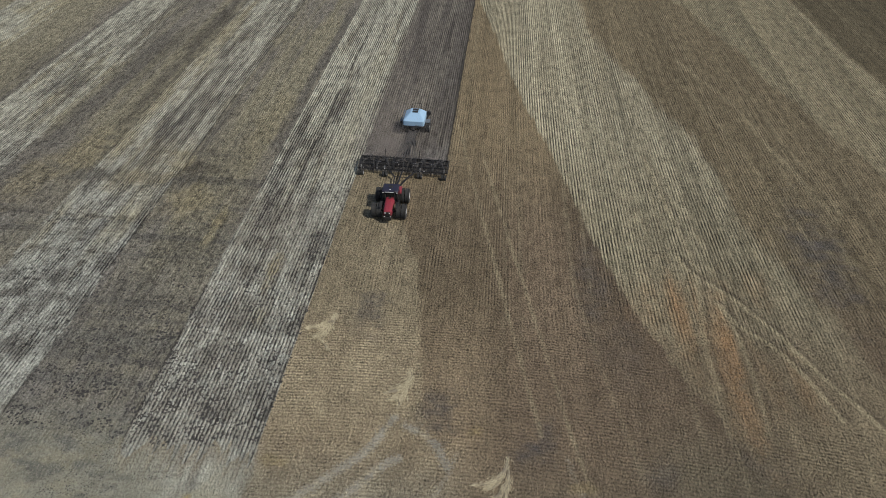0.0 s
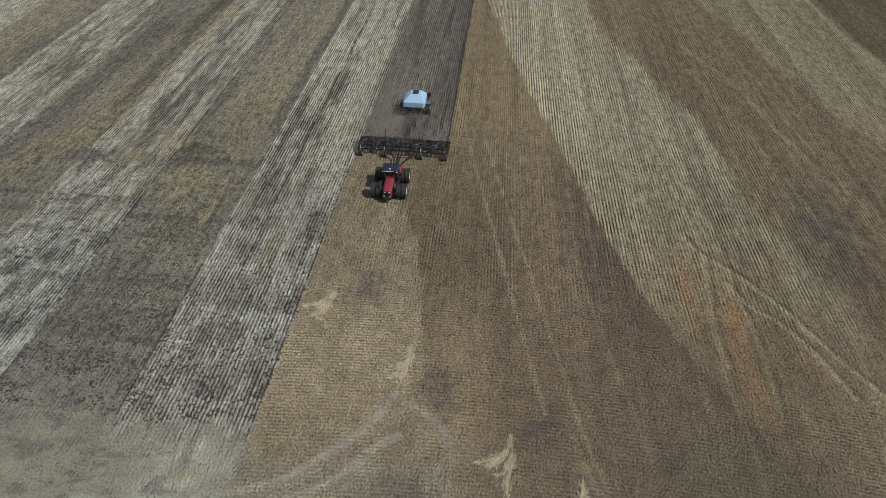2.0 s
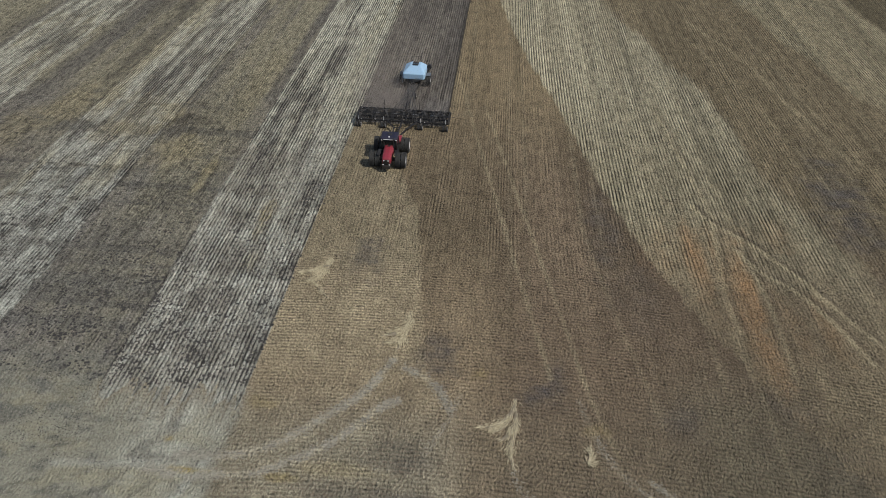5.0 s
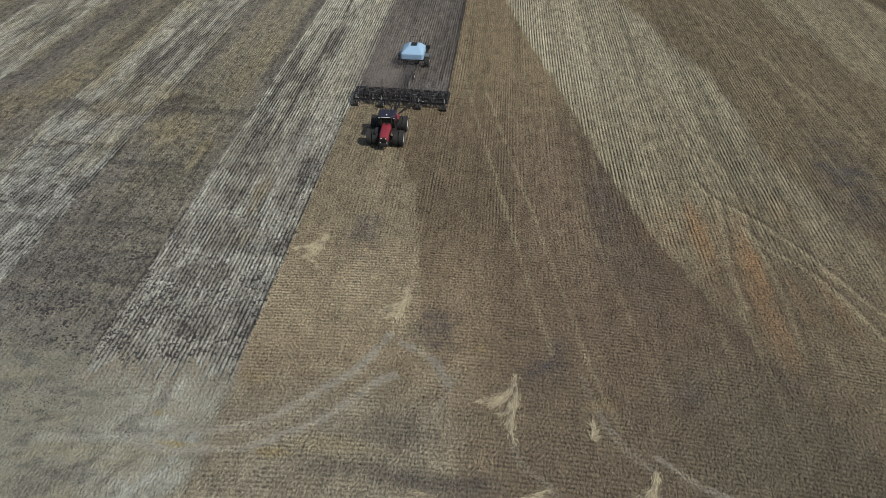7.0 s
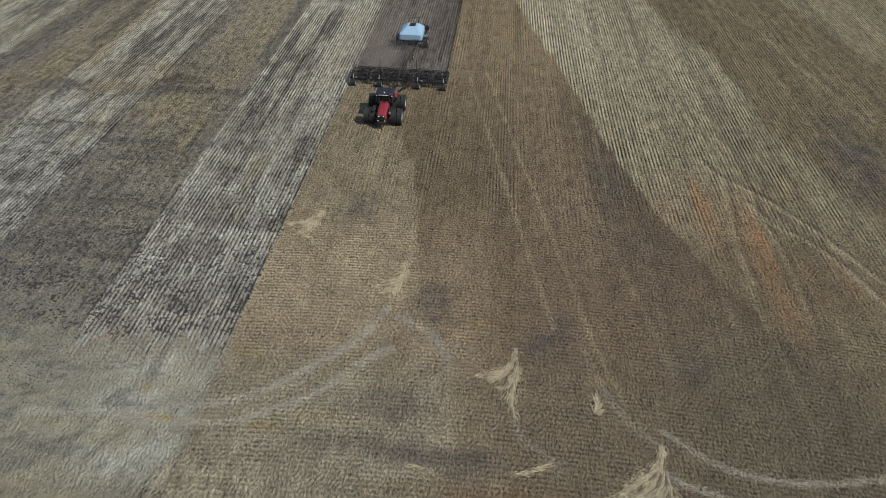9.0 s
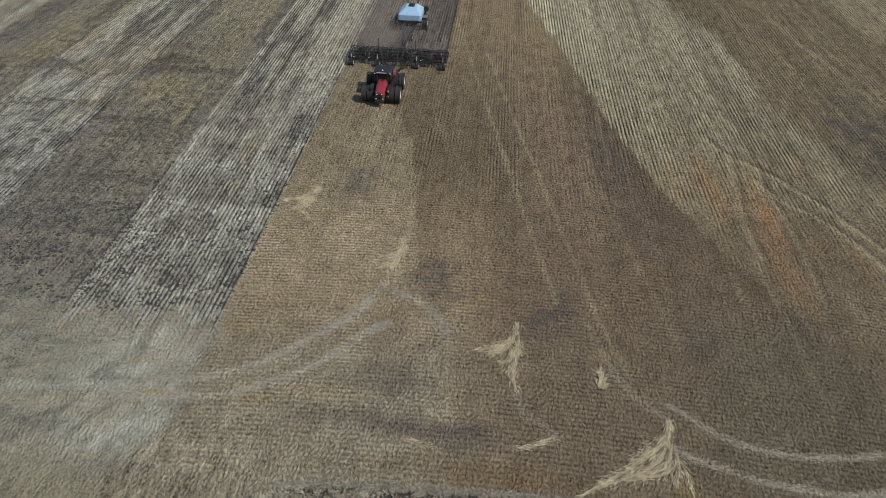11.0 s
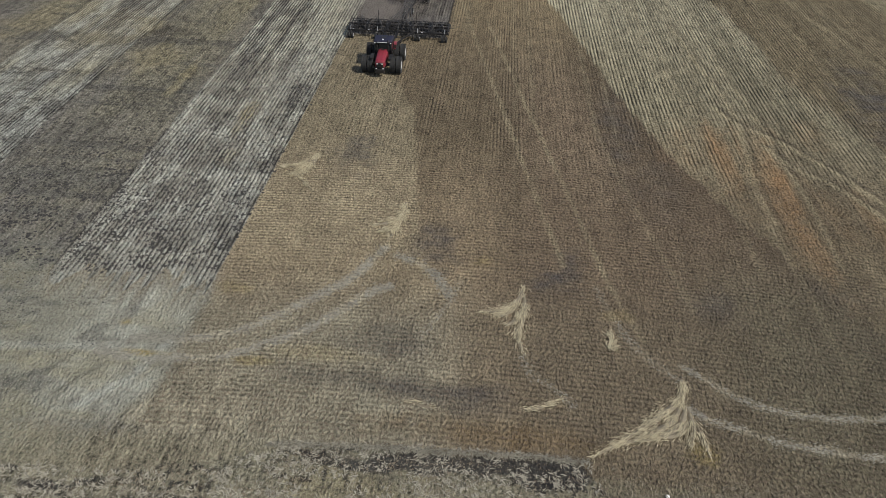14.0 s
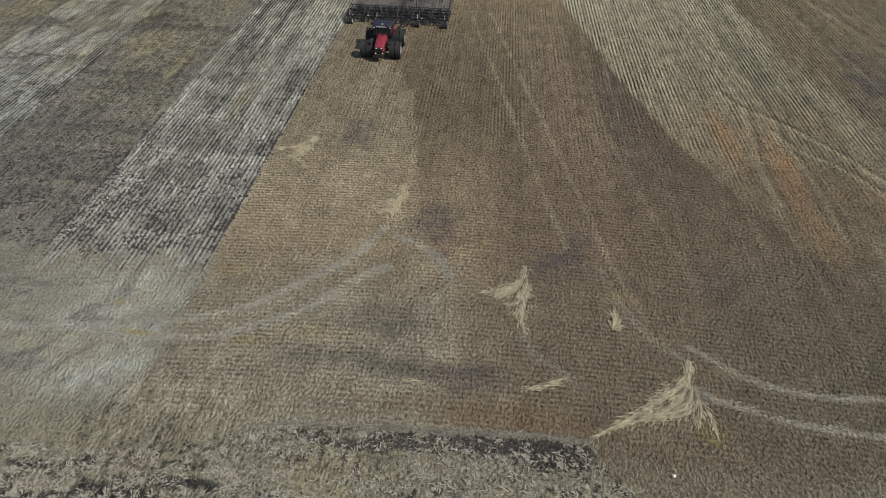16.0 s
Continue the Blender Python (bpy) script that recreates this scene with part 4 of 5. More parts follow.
def straw_patch(label, strokes, density, tall=0.14, coarse=1.0):
    """Spilled straw combed along curved strokes (points, half width), thinning out towards their sides and ends."""
    root = thing("straw_patch", (0, 0, 0), label, "straw")
    tagged(root, group="spilled straw on the stubble")
    vs, fs, count = [], [], 0
    for pts, half in strokes:
        p = np.array(smooth_line(pts, 5))
        d = np.gradient(p, axis=0)
        d /= np.hypot(d[:, 0], d[:, 1])[:, None]
        side = np.stack([-d[:, 1], d[:, 0]], -1)
        m = len(p)
        rings = []
        for i in range(m):
            t = i / (m - 1)
            w = half * (0.2 + 0.55 * math.sin(math.pi * (0.05 + 0.9 * t))) * random.uniform(0.7, 1.0)
            h = tall * math.sin(math.pi * (0.06 + 0.88 * t)) * random.uniform(0.4, 0.9)
            rings.append([(p[i, 0] + side[i, 0] * w * q, p[i, 1] + side[i, 1] * w * q, z) for q, z in ((-1, -0.05), (-0.5, 0.5 * h), (0, h), (0.5, 0.5 * h), (1, -0.05))])
        part("straw_ridge", hull(bmesh.new(), rings), M_MOUND, root)
        long = np.hypot(*np.diff(p, axis=0).T).sum()
        n = int(density * long * half * 2.4)
        t = np.clip(rng.beta(1.5, 1.5, n), 0, 0.999) * (m - 1)
        i = t.astype(int)
        off = rng.normal(0, 0.55, n) * half * (0.35 + 0.75 * np.sin(np.pi * t / (m - 1)))
        c = p[i] + (p[i + 1] - p[i]) * (t - i)[:, None] + side[i] * off[:, None]
        keep = fbm(c[:, 0], c[:, 1], 1.3, 95) + 0.10 * rng.normal(0, 1, n) > 0.47
        c, i, off = c[keep], i[keep], off[keep]
        n = len(c)
        yaw = np.arctan2(d[i, 1], d[i, 0]) + 0.5 * np.clip(off / half, -1.5, 1.5) * np.where(rng.random(n) < 0.7, 1, -0.6) + rng.normal(0, 0.25, n)
        z = 0.03 + tall * np.clip(1 - np.abs(off) / half, 0, 1) * np.sin(np.pi * np.clip(i / (m - 1), 0.05, 0.95)) + rng.uniform(0, 0.05, n)
        v, f = blades(c[:, 0], c[:, 1], z, rng.uniform(0.3, 0.75, n), coarse * rng.uniform(0.02, 0.045, n), yaw, rng.uniform(-0.06, 0.3, n))
        vs.append(v)
        fs.append(f + count)
        count += len(v)
    stems = new("straw_cover", np_mesh("straw_cover", np.concatenate(vs), np.concatenate(fs), M_STRAW))
    stems.parent = root
    tagged(stems, kind="stuff")
    return root


M_MOUND = straw_material("matted_straw", (0.30, 0.265, 0.19), (0.22, 0.19, 0.135), (0.10, 0.085, 0.06))
M_MATTED = straw_material("tan_matted_straw", (0.36, 0.32, 0.235), (0.23, 0.20, 0.145), (0.10, 0.088, 0.066))
loose_cover()
straw_patch("small pale straw heap with a forked outline on tan stubble", (
    ([(-20.1, 68.7), (-20.3, 66.6), (-21.0, 63.6)], 0.62), ([(-20.6, 67.2), (-21.6, 65.8), (-23.0, 65.4)], 0.6), ([(-20.4, 66.2), (-21.0, 65.0), (-21.8, 63.9)], 0.5), ([(-20.9, 63.6), (-20.0, 62.4), (-19.0, 61.4)], 0.2)), 120, coarse=1.9)
straw_patch("pale straw heap spilled in a hooked shape on stubble", (
    ([(-9.1, 60.3), (-9.1, 57.6), (-9.7, 54.2)], 0.5), ([(-9.2, 57.6), (-10.3, 56.6), (-11.8, 55.9)], 0.5), ([(-9.3, 56.6), (-9.9, 55.4), (-10.8, 55.0)], 0.4)), 110, coarse=1.8)
straw_patch("pale combed straw heap beside a dark bare patch", (
    ([(2.9, 48.9), (2.5, 47.0), (1.3, 45.4), (-0.5, 44.8)], 0.5), ([(2.9, 47.6), (2.9, 45.0), (2.5, 42.6), (2.9, 40.6)], 0.5), ([(2.6, 46.4), (1.6, 45.0), (0.6, 44.4)], 0.45), ([(2.7, 45.6), (2.3, 44.2), (1.4, 43.5)], 0.45)), 58, coarse=1.2)
straw_patch("tiny pale tuft of straw lying alone on stubble", (([(9.6, 41.6), (9.8, 42.4), (9.8, 43.5)], 0.34), ([(9.5, 41.9), (9.9, 41.8), (10.3, 42.0)], 0.22)), 170, 0.1)
straw_patch("large pale straw heap combed into long swept ridges", (
    ([(14.8, 39.2), (14.5, 37.4), (13.0, 35.7), (10.8, 33.7), (7.6, 31.2)], 0.55), ([(14.6, 37.2), (13.4, 35.0), (11.6, 33.6), (9.4, 32.4)], 0.55), ([(14.7, 36.6), (14.0, 34.8), (12.6, 33.6), (10.8, 33.0)], 0.5), ([(14.8, 36.4), (14.9, 34.6), (14.5, 33.0)], 0.36), ([(14.7, 35.2), (13.8, 34.0), (12.4, 33.4)], 0.45), ([(15.0, 35.4), (15.4, 33.8), (15.6, 32.2)], 0.22)), 78, 0.2, coarse=1.0)
straw_patch("thin golden streak of straw on brown stubble", (([(2.8, 34.9), (4.2, 35.2), (5.8, 36.1)], 0.28),), 110, 0.06)
straw_patch("thin pale wisp of straw on dark stubble", (([(-5.8, 34.7), (-4.9, 34.6), (-3.3, 34.2)], 0.24),), 100, 0.05)


def field_stone(at, size):
    """A pale stone half sunk in the soil."""
    bm = bmesh.new()
    bmesh.ops.create_icosphere(bm, subdivisions=2, radius=size)
    for v in bm.verts:
        v.co *= 1 + 0.35 * noise.noise(v.co * 4)
        v.co.z *= 0.7
    me = bpy.data.meshes.new("field_stone")
    bm.to_mesh(me)
    bm.free()
    me.materials.append(M_WHITE)
    ob = new("field_stone", me)
    ob.location = (*at, 0.3 * size)
    return tagged(ob, "small pale stone lying on straw at the field end", "stone")


field_stone((12.3, 28.8), 0.14)
# ---- tractor, facing the camera (towards -y) ----
def build_tractor():
    tr = thing("tractor", (-16.95, 93.55, 0), "red articulated tractor with dual wheels pulling a seeder", "tractor", 1.5)
    tr.scale = (1.08, 1.08, 1.08)
    R, Wd = 1.02, 0.66
    first = None
    for y in (-2.05, 2.05):
        for x in (-2.14, -1.38, 1.38, 2.14):
            wh = wheel(tr, (x, y, R), R, Wd, first)
            first = first or wh
        part("axle", lathe([(-2.2, 0.13), (-1.0, 0.16), (-0.5, 0.34), (0.5, 0.34), (1.0, 0.16), (2.2, 0.13)], 14), M_BLACK, tr).matrix_basis = pose(0, y, R)
    fr = box(-0.46, 0.46, -3.5, -0.2, 0.72, 1.25, 0.05)
    box(-0.6, 0.6, -3.75, -3.35, 0.75, 1.3, 0.05, fr)
    part("front_frame", fr, M_BLACK, tr)
    rf = box(-0.44, 0.44, 0.25, 3.2, 0.72, 1.3, 0.05)
    box(-0.7, 0.7, 1.0, 2.9, 1.25, 1.62, 0.06, rf)
    part("rear_frame", rf, M_BLACK, tr)
    part("articulation_joint", lathe([(-0.3, 0.2), (-0.3, 0.26), (0.3, 0.26), (0.3, 0.2)], 14), M_STEEL_DARK, tr).matrix_basis = pose(0, 0.03, 1.0, 0, 90, 0)

    def section(y, half, top, low, crown):
        return [(-half, y, low), (half, y, low), (half, y, top - 0.16), (half * 0.82, y, top - 0.03), (half * 0.4, y, top + crown), (-half * 0.4, y, top + crown), (-half * 0.82, y, top - 0.03), (-half, y, top - 0.16)]

    hood = hull(bmesh.new(), [section(-3.78, 0.46, 1.92, 1.45, 0.0), section(-3.70, 0.55, 2.02, 1.25, 0.03), section(-3.2, 0.60, 2.14, 1.25, 0.05), section(-2.0, 0.62, 2.28, 1.25, 0.06), section(-0.72, 0.64, 2.38, 1.25, 0.06)])
    part("hood", hood, M_RED, tr, "sloping red hood")
    hd = [o for o in tr.children if o.name.startswith("hood")][0]
    for s in (-1, 1):
        side = bmesh.new()
        for k in range(6):
            box(s * 0.615 - 0.012, s * 0.615 + 0.012, -3.0 + k * 0.3, -2.8 + k * 0.3, 1.45, 1.85, 0.004, side)
        part("side_grille", side, M_BLACK, hd, "black louvred side grille")
    part("hood_stripe", box(-0.2, 0.2, -1.15, -0.78, 2.432, 2.446, 0.004), M_BLACK, hd, "black panel at the rear of the hood")
    gr = box(-0.40, 0.40, -3.84, -3.74, 1.30, 1.86, 0.03)
    for k in range(7):
        box(-0.36, 0.36, -3.87, -3.83, 1.36 + k * 0.065, 1.385 + k * 0.065, 0.004, gr)
    part("grille", gr, M_BLACK, tr)
    for s in (-1, 1):
        for x, z in ((0.30, 1.78), (0.42, 1.18)):
            part("headlight", box(s * x - 0.085, s * x + 0.085, -3.91, -3.84, z - 0.05, z + 0.05, 0.015), M_LAMP, tr, "clear glass headlight")
    wt = box(-0.55, 0.55, -4.05, -3.76, 0.62, 1.1, 0.05)
    part("front_weight", wt, M_BLACK, tr)
    # cab: floor, pillars, glass and roof
    cab = box(-1.02, 1.02, -0.78, 0.95, 1.3, 1.75, 0.06)
    part("cab_base", cab, M_BLACK, tr)
    lo, hi = [(-1.0, -0.75), (1.0, -0.75), (1.02, 1.05), (-1.02, 1.05)], [(-0.96, -0.55), (0.96, -0.55), (0.98, 0.98), (-0.98, 0.98)]
    gl = hull(bmesh.new(), [[(x, y, 1.74) for x, y in lo], [(x * 1.04, y, 2.3) for x, y in lo], [(x, y, 3.22) for x, y in hi]])
    part("cab_glass", gl, M_GLASS, tr, "dark tinted cab windows")
    for (x0, y0), (x1, y1) in zip(lo, hi):
        part("cab_pillar", tube([(x0 * 1.02, y0 * 1.02, 1.7), (x0 * 1.06, y0 * 1.03, 2.3), (x1 * 1.02, y1 * 1.02, 3.24)], 0.055, 6), M_BLACK, tr)
    roof = hull(bmesh.new(), [[(-1.12 * s, -0.9 * s + 0.1, z), (-0.7 * s, -1.02 * s + 0.1, z), (0.7 * s, -1.02 * s + 0.1, z), (1.12 * s, -0.9 * s + 0.1, z), (1.14 * s, 1.05 * s + 0.1, z), (-1.14 * s, 1.05 * s + 0.1, z)] for s, z in ((0.96, 3.2), (1.02, 3.26), (1.02, 3.40), (0.93, 3.50), (0.6, 3.535))])
    rf2 = part("cab_roof", roof, M_ROOF, tr, "dark navy cab roof")
    part("light_bar", box(-0.72, 0.72, -0.975, -0.93, 3.31, 3.38, 0.012), M_WHITE, rf2, "white light strip across the roof front")
    for s in (-1, 1):
        part("work_light", box(s * 0.98 - 0.08, s * 0.98 + 0.08, -0.92, -0.83, 3.18, 3.28, 0.02), M_LAMP, rf2)
    part("receiver_dome", lathe([(-0.04, 0.1), (0.03, 0.1), (0.07, 0.06)], 14), M_WHITE, rf2, "white dome on the roof").matrix_basis = pose(0, -0.55, 3.56, 0, -90, 0)
    part("roof_hatch", box(-0.3, 0.3, 0.0, 0.6, 3.53, 3.56, 0.01), M_BLACK, rf2)
    for s in (-1, 1):
        arm = part("mirror", box(s * 1.5 - 0.12, s * 1.5 + 0.12, -0.62, -0.56, 2.55, 3.0, 0.02), M_BLACK, tr)
        part("mirror_arm", tube([(s * 0.95, -0.55, 3.1), (s * 1.5, -0.6, 3.05), (s * 1.5, -0.58, 2.6)], 0.018, 6), M_BLACK, arm)
        st = bmesh.new()
        for k in range(4):
            box(s * 1.16 - 0.13, s * 1.16 + 0.13, -0.45, -0.02, 0.7 + 0.27 * k, 0.73 + 0.27 * k, 0.004, st)
        for y in (-0.45, -0.02):
            box(s * 1.16 - 0.13, s * 1.16 - 0.10, y - 0.02, y + 0.02, 0.65, 1.7, 0.004, st)
        part("step_ladder", st, M_STEEL_DARK, tr)
        hr = tube([(s * 1.05, -0.8, 1.75), (s * 1.15, -0.85, 2.0), (s * 1.12, -0.75, 2.7)], 0.02, 6)
        part("handrail", hr, M_STEEL_DARK, tr)
        fd = hull(bmesh.new(), [[(s * x, y, z), (s * x, y, z + 0.06), (s * (x + 0.52), y, z + 0.06), (s * (x + 0.52), y, z)] for x, y, z in ((0.85, 1.12, 1.75), (0.85, 1.3, 2.06), (0.85, 1.7, 2.2), (0.85, 2.3, 2.2), (0.85, 2.8, 2.02))])
        part("rear_fender", fd, M_RED, tr, "red rear fender")
        ff = hull(bmesh.new(), [[(s * x, y, z), (s * x, y, z + 0.04), (s * (x + 0.4), y, z + 0.04), (s * (x + 0.4), y, z)] for x, y, z in ((0.95, -2.9, 2.02), (0.95, -2.3, 2.16), (0.95, -1.6, 2.14), (0.95, -1.1, 1.9))])
        part("front_fender", ff, M_BLACK, tr)
    part("exhaust_stack", tube([(0.62, -0.98, 2.2), (0.66, -0.98, 2.5), (0.66, -0.98, 3.45), (0.66, -0.86, 3.6)], 0.075, 10), M_STEEL_DARK, tr)
    part("air_intake", tube([(-0.64, -0.98, 2.2), (-0.66, -0.98, 3.0)], 0.09, 10), M_BLACK, tr)
    part("fuel_tank", box(-1.0, 1.0, 0.95, 1.4, 1.0, 1.75, 0.08), M_BLACK, tr)
    part("drawbar", box(-0.08, 0.08, 2.9, 3.75, 0.5, 0.6, 0.02), M_STEEL_DARK, tr)
    for k in range(4):
        part("hydraulic_hose", tube(bow((-0.25 + 0.16 * k, 3.1, 1.3), (-0.2 + 0.13 * k, 5.2, 0.85), 0.25, 8), 0.022, 6), M_BLACK, tr)
    part("antenna", tube([(0.5, 0.7, 3.5), (0.5, 0.75, 4.2)], 0.012, 5), M_BLACK, rf2)
    return tr


# ---- seeder ----
def build_seeder():
    sd2 = thing("air_seeder", (-16.65, 105.1, 0), "wide black folding air seeder frame working the soil", "seeder")
    sections = ((-7.45, -4.75), (-4.6, -1.75), (-1.65, 1.65), (1.75, 4.6), (4.75, 7.45))
    ranks = (-1.55, -0.3, 0.95, 2.3)
    z = 0.98
    for k, (a, c) in enumerate(sections):
        for y in ranks:
            part("rank_beam", box(a, c, y - 0.1, y + 0.1, z - 0.1, z + 0.1, 0.015), M_STEEL_DARK, sd2)
        for x in (a + 0.12, (a + c) / 2, c - 0.12):
            part("cross_beam", box(x - 0.06, x + 0.06, -1.6, 2.35, z + 0.08, z + 0.2, 0.012), M_STEEL_DARK, sd2)
        tr = tube([(a + 0.1, -1.5, z + 0.2), (a + 0.1, -0.6, z + 0.68), (a + 0.1, 1.2, z + 0.72), (a + 0.1, 2.25, z + 0.2)], 0.065, 6)
        tube([(c - 0.1, -1.5, z + 0.2), (c - 0.1, -0.6, z + 0.68), (c - 0.1, 1.2, z + 0.72), (c - 0.1, 2.25, z + 0.2)], 0.065, 6, tr)
        tube([(a + 0.1, -0.6, z + 0.68), (c - 0.1, -0.6, z + 0.68)], 0.065, 6, tr)
        tube([(a + 0.1, 1.2, z + 0.72), (c - 0.1, 1.2, z + 0.72)], 0.06, 6, tr)
        tube([(a + 0.1, -1.5, z + 0.12), ((a + c) / 2, 0.65, z + 0.12), (c - 0.1, -1.5, z + 0.12)], 0.07, 6, tr)
        part("truss", tr, M_STEEL_DARK, sd2)
        for q in (0.3, 0.7):
            part("diagonal_brace", tube([(a + (c - a) * q, -1.5, z + 0.26), (a + (c - a) * (1 - q), 2.2, z + 0.3)], 0.07, 6), M_STEEL_DARK, sd2)
    for (a, c), (a2, _) in zip(sections, sections[1:]):
        for y in (-1.2, 1.2):
            part("wing_hinge", lathe([(-0.16, 0.06), (-0.16, 0.1), (0.16, 0.1), (0.16, 0.06)], 10), M_SHANK, sd2).matrix_basis = pose((c + a2) / 2, y, z + 0.05, 0, 0, 90)
        cyl = part("fold_cylinder", tube([(c - 1.1, 0.1, z + 0.62), (c - 0.25, 0.1, z + 0.5)], 0.065, 8), M_BLACK, sd2)
        part("piston_rod", tube([(c - 0.25, 0.1, z + 0.5), (a2 + 0.7, 0.1, z + 0.4)], 0.03, 8), M_CHROME, cyl, "bright piston rod")
    # openers with their springs and press wheels
    n, proto = 50, None
    for k in range(n):
        x, y = -7.32 + k * 14.64 / (n - 1), ranks[(k * 2 + (k // 4) % 2) % 4]
        if proto is None:
            bm = tube([(0, 0, z - 0.07), (0, 0.16, z - 0.14), (0, 0.34, z - 0.34), (0, 0.22, 0.32), (0, 0.02, 0.08), (0, -0.12, -0.04)], 0.035, 6, square=True)
            box(-0.06, 0.06, -0.12, 0.12, z - 0.2, z + 0.13, 0.01, bm)
            tube([(0, 0.1, z + 0.12), (0, 0.42, z + 0.02)], 0.05, 8, bm)
            proto = part("opener", bm, M_SHANK, sd2, "curved steel opener shank with spring")
            proto.matrix_basis = pose(x, y, 0)
        else:
            again(proto, pose(x, y, 0))
    pk = None
    for k in range(n):
        x = -7.32 + k * 14.64 / (n - 1)
        if pk is None:
            pk = part("press_wheel", lathe([(-0.05, 0.13), (-0.055, 0.26), (0.0, 0.28), (0.055, 0.26), (0.05, 0.13)], 14), M_RUBBER, sd2, "small black press wheel")
            pk.matrix_basis = pose(x, 3.25, 0.26)
            arm = part("press_arm", tube([(0, -0.9, 0.62), (0, -0.3, 0.42), (0, 0, 0.0)], 0.025, 5), M_SHANK, pk)
        else:
            o = again(pk, pose(x, 3.25 + 0.16 * (k % 2), 0.26))
            again(arm, Matrix(), o)
    for a, c in sections:
        part("press_bar", box(a, c, 2.42, 2.54, 0.78, 0.9, 0.01), M_STEEL_DARK, sd2)
    # carrying wheels in pairs at the front and the back
    first = None
    for x in (-6.95, -2.95, 2.95, 6.95):
        for dx in (-0.26, 0.26):
            wh = wheel(sd2, (x + dx, -2.15, 0.42), 0.42, 0.32, first, 16)
            first = first or wh
        part("caster_fork", tube([(x, -1.5, z + 0.05), (x, -1.95, z + 0.1), (x, -2.1, 0.8), (x, -2.15, 0.45)], 0.06, 8), M_STEEL_DARK, sd2)
        part("caster_axle", tube([(x - 0.4, -2.15, 0.42), (x + 0.4, -2.15, 0.42)], 0.04, 8), M_STEEL_DARK, sd2)
        part("depth_cylinder", tube([(x, -1.6, z + 0.68), (x, -2.0, 0.75)], 0.045, 8), M_CHROME, sd2, "bright depth cylinder")
    for x in (-4.9, -1.3, 1.3, 4.9):
        wheel(sd2, (x, 1.2, 0.42), 0.42, 0.32, first, 16)
    # hitch
    hitch = (-0.55, -7.75, 0.55)
    for s in (-1, 1):
        part("hitch_arm", tube([(hitch[0] + 0.12 * s, hitch[1], hitch[2]), (s * 1.1, -3.4, 0.78), (s * 2.3, -1.6, z)], 0.09, 6, square=True), M_STEEL_DARK, sd2)
    part("hitch_tongue", tube([hitch, (-0.2, -4.5, 0.72), (0, -1.6, z)], 0.1, 6, square=True), M_STEEL_DARK, sd2)
    part("hitch_strut", tube([(1.0, -5.0, 1.3), (2.5, -2.2, 1.3)], 0.03, 8), M_SHANK, sd2, "thin diagonal strut beside the hitch")
    part("hitch_brace", tube([(-1.1, -3.4, 0.78), (1.1, -3.4, 0.78)], 0.06, 6), M_STEEL_DARK, sd2)
    # seed towers and hoses
    r2 = random.Random(3)
    towers = []
    for x in (-5.9, -3.1, -0.5, 0.9, 3.2, 5.9):
        tw = part("seed_tower", tube([(x, 0.3, z + 0.1), (x, 0.3, z + 0.75)], 0.06, 10), M_HOSE, sd2, "grey seed distribution tower")
        part("tower_head", lathe([(-0.07, 0.05), (-0.05, 0.2), (0.06, 0.2), (0.1, 0.08)], 14), M_BLACK, tw).matrix_basis = pose(x, 0.3, z + 0.82, 0, -90, 0)
        towers.append(x)
    for k in range(n):
        x, y = -7.32 + k * 14.64 / (n - 1), ranks[(k * 2 + (k // 4) % 2) % 4]
        tx = min(towers, key=lambda q: abs(q - x))
        a, c = Vector((tx + 0.15 * (1 if x > tx else -1), 0.3, z + 0.8)), Vector((x, y + 0.1, z - 0.1))
        part("seed_hose", tube(bow(a, c, 0.25 + 0.5 * r2.random(), 8, 0.7 * (r2.random() - 0.5)), 0.042, 6), M_HOSE, sd2, "grey looping seed hose" if k == 0 else "")
    for x in (-3.5, 2.3):
        mast = part("mast", tube([(x, 2.1, z), (x + 0.05, 2.2, z + 1.75)], 0.05, 8), M_BLACK, sd2, "upright transport post")
        part("mast_foot", box(x - 0.12, x + 0.12, 1.98, 2.22, z + 0.08, z + 0.3, 0.02), M_BLACK, mast)
    for x, y in ((-6.6, -1.64), (-4.3, -1.64), (-3.0, -1.64), (3.6, -1.64), (-7.2, 2.2), (2.7, 2.24), (6.6, 2.24), (0.6, 2.24)):
        part("reflector", box(x - 0.1, x + 0.1, y - 0.012, y + 0.012, z + 0.08, z + 0.2, 0.006), M_WHITE, sd2, "small white reflector plate")
    for x in (-7.5, 7.5):
        part("side_marker", box(x - 0.04, x + 0.04, -1.6, 2.35, z - 0.1, z + 0.1, 0.02), M_BLACK, sd2)
    for k in range(6):
        x = -6.5 + 2.6 * k
        part("hydraulic_line", tube([(x, -1.4, z + 0.24), (x + 0.8, -0.3, z + 0.34 + 0.1 * r2.random()), (x + 1.7, 0.4, z + 0.26), (x + 2.4, 1.5, z + 0.24)], 0.022, 6), M_BLACK, sd2)
    return sd2


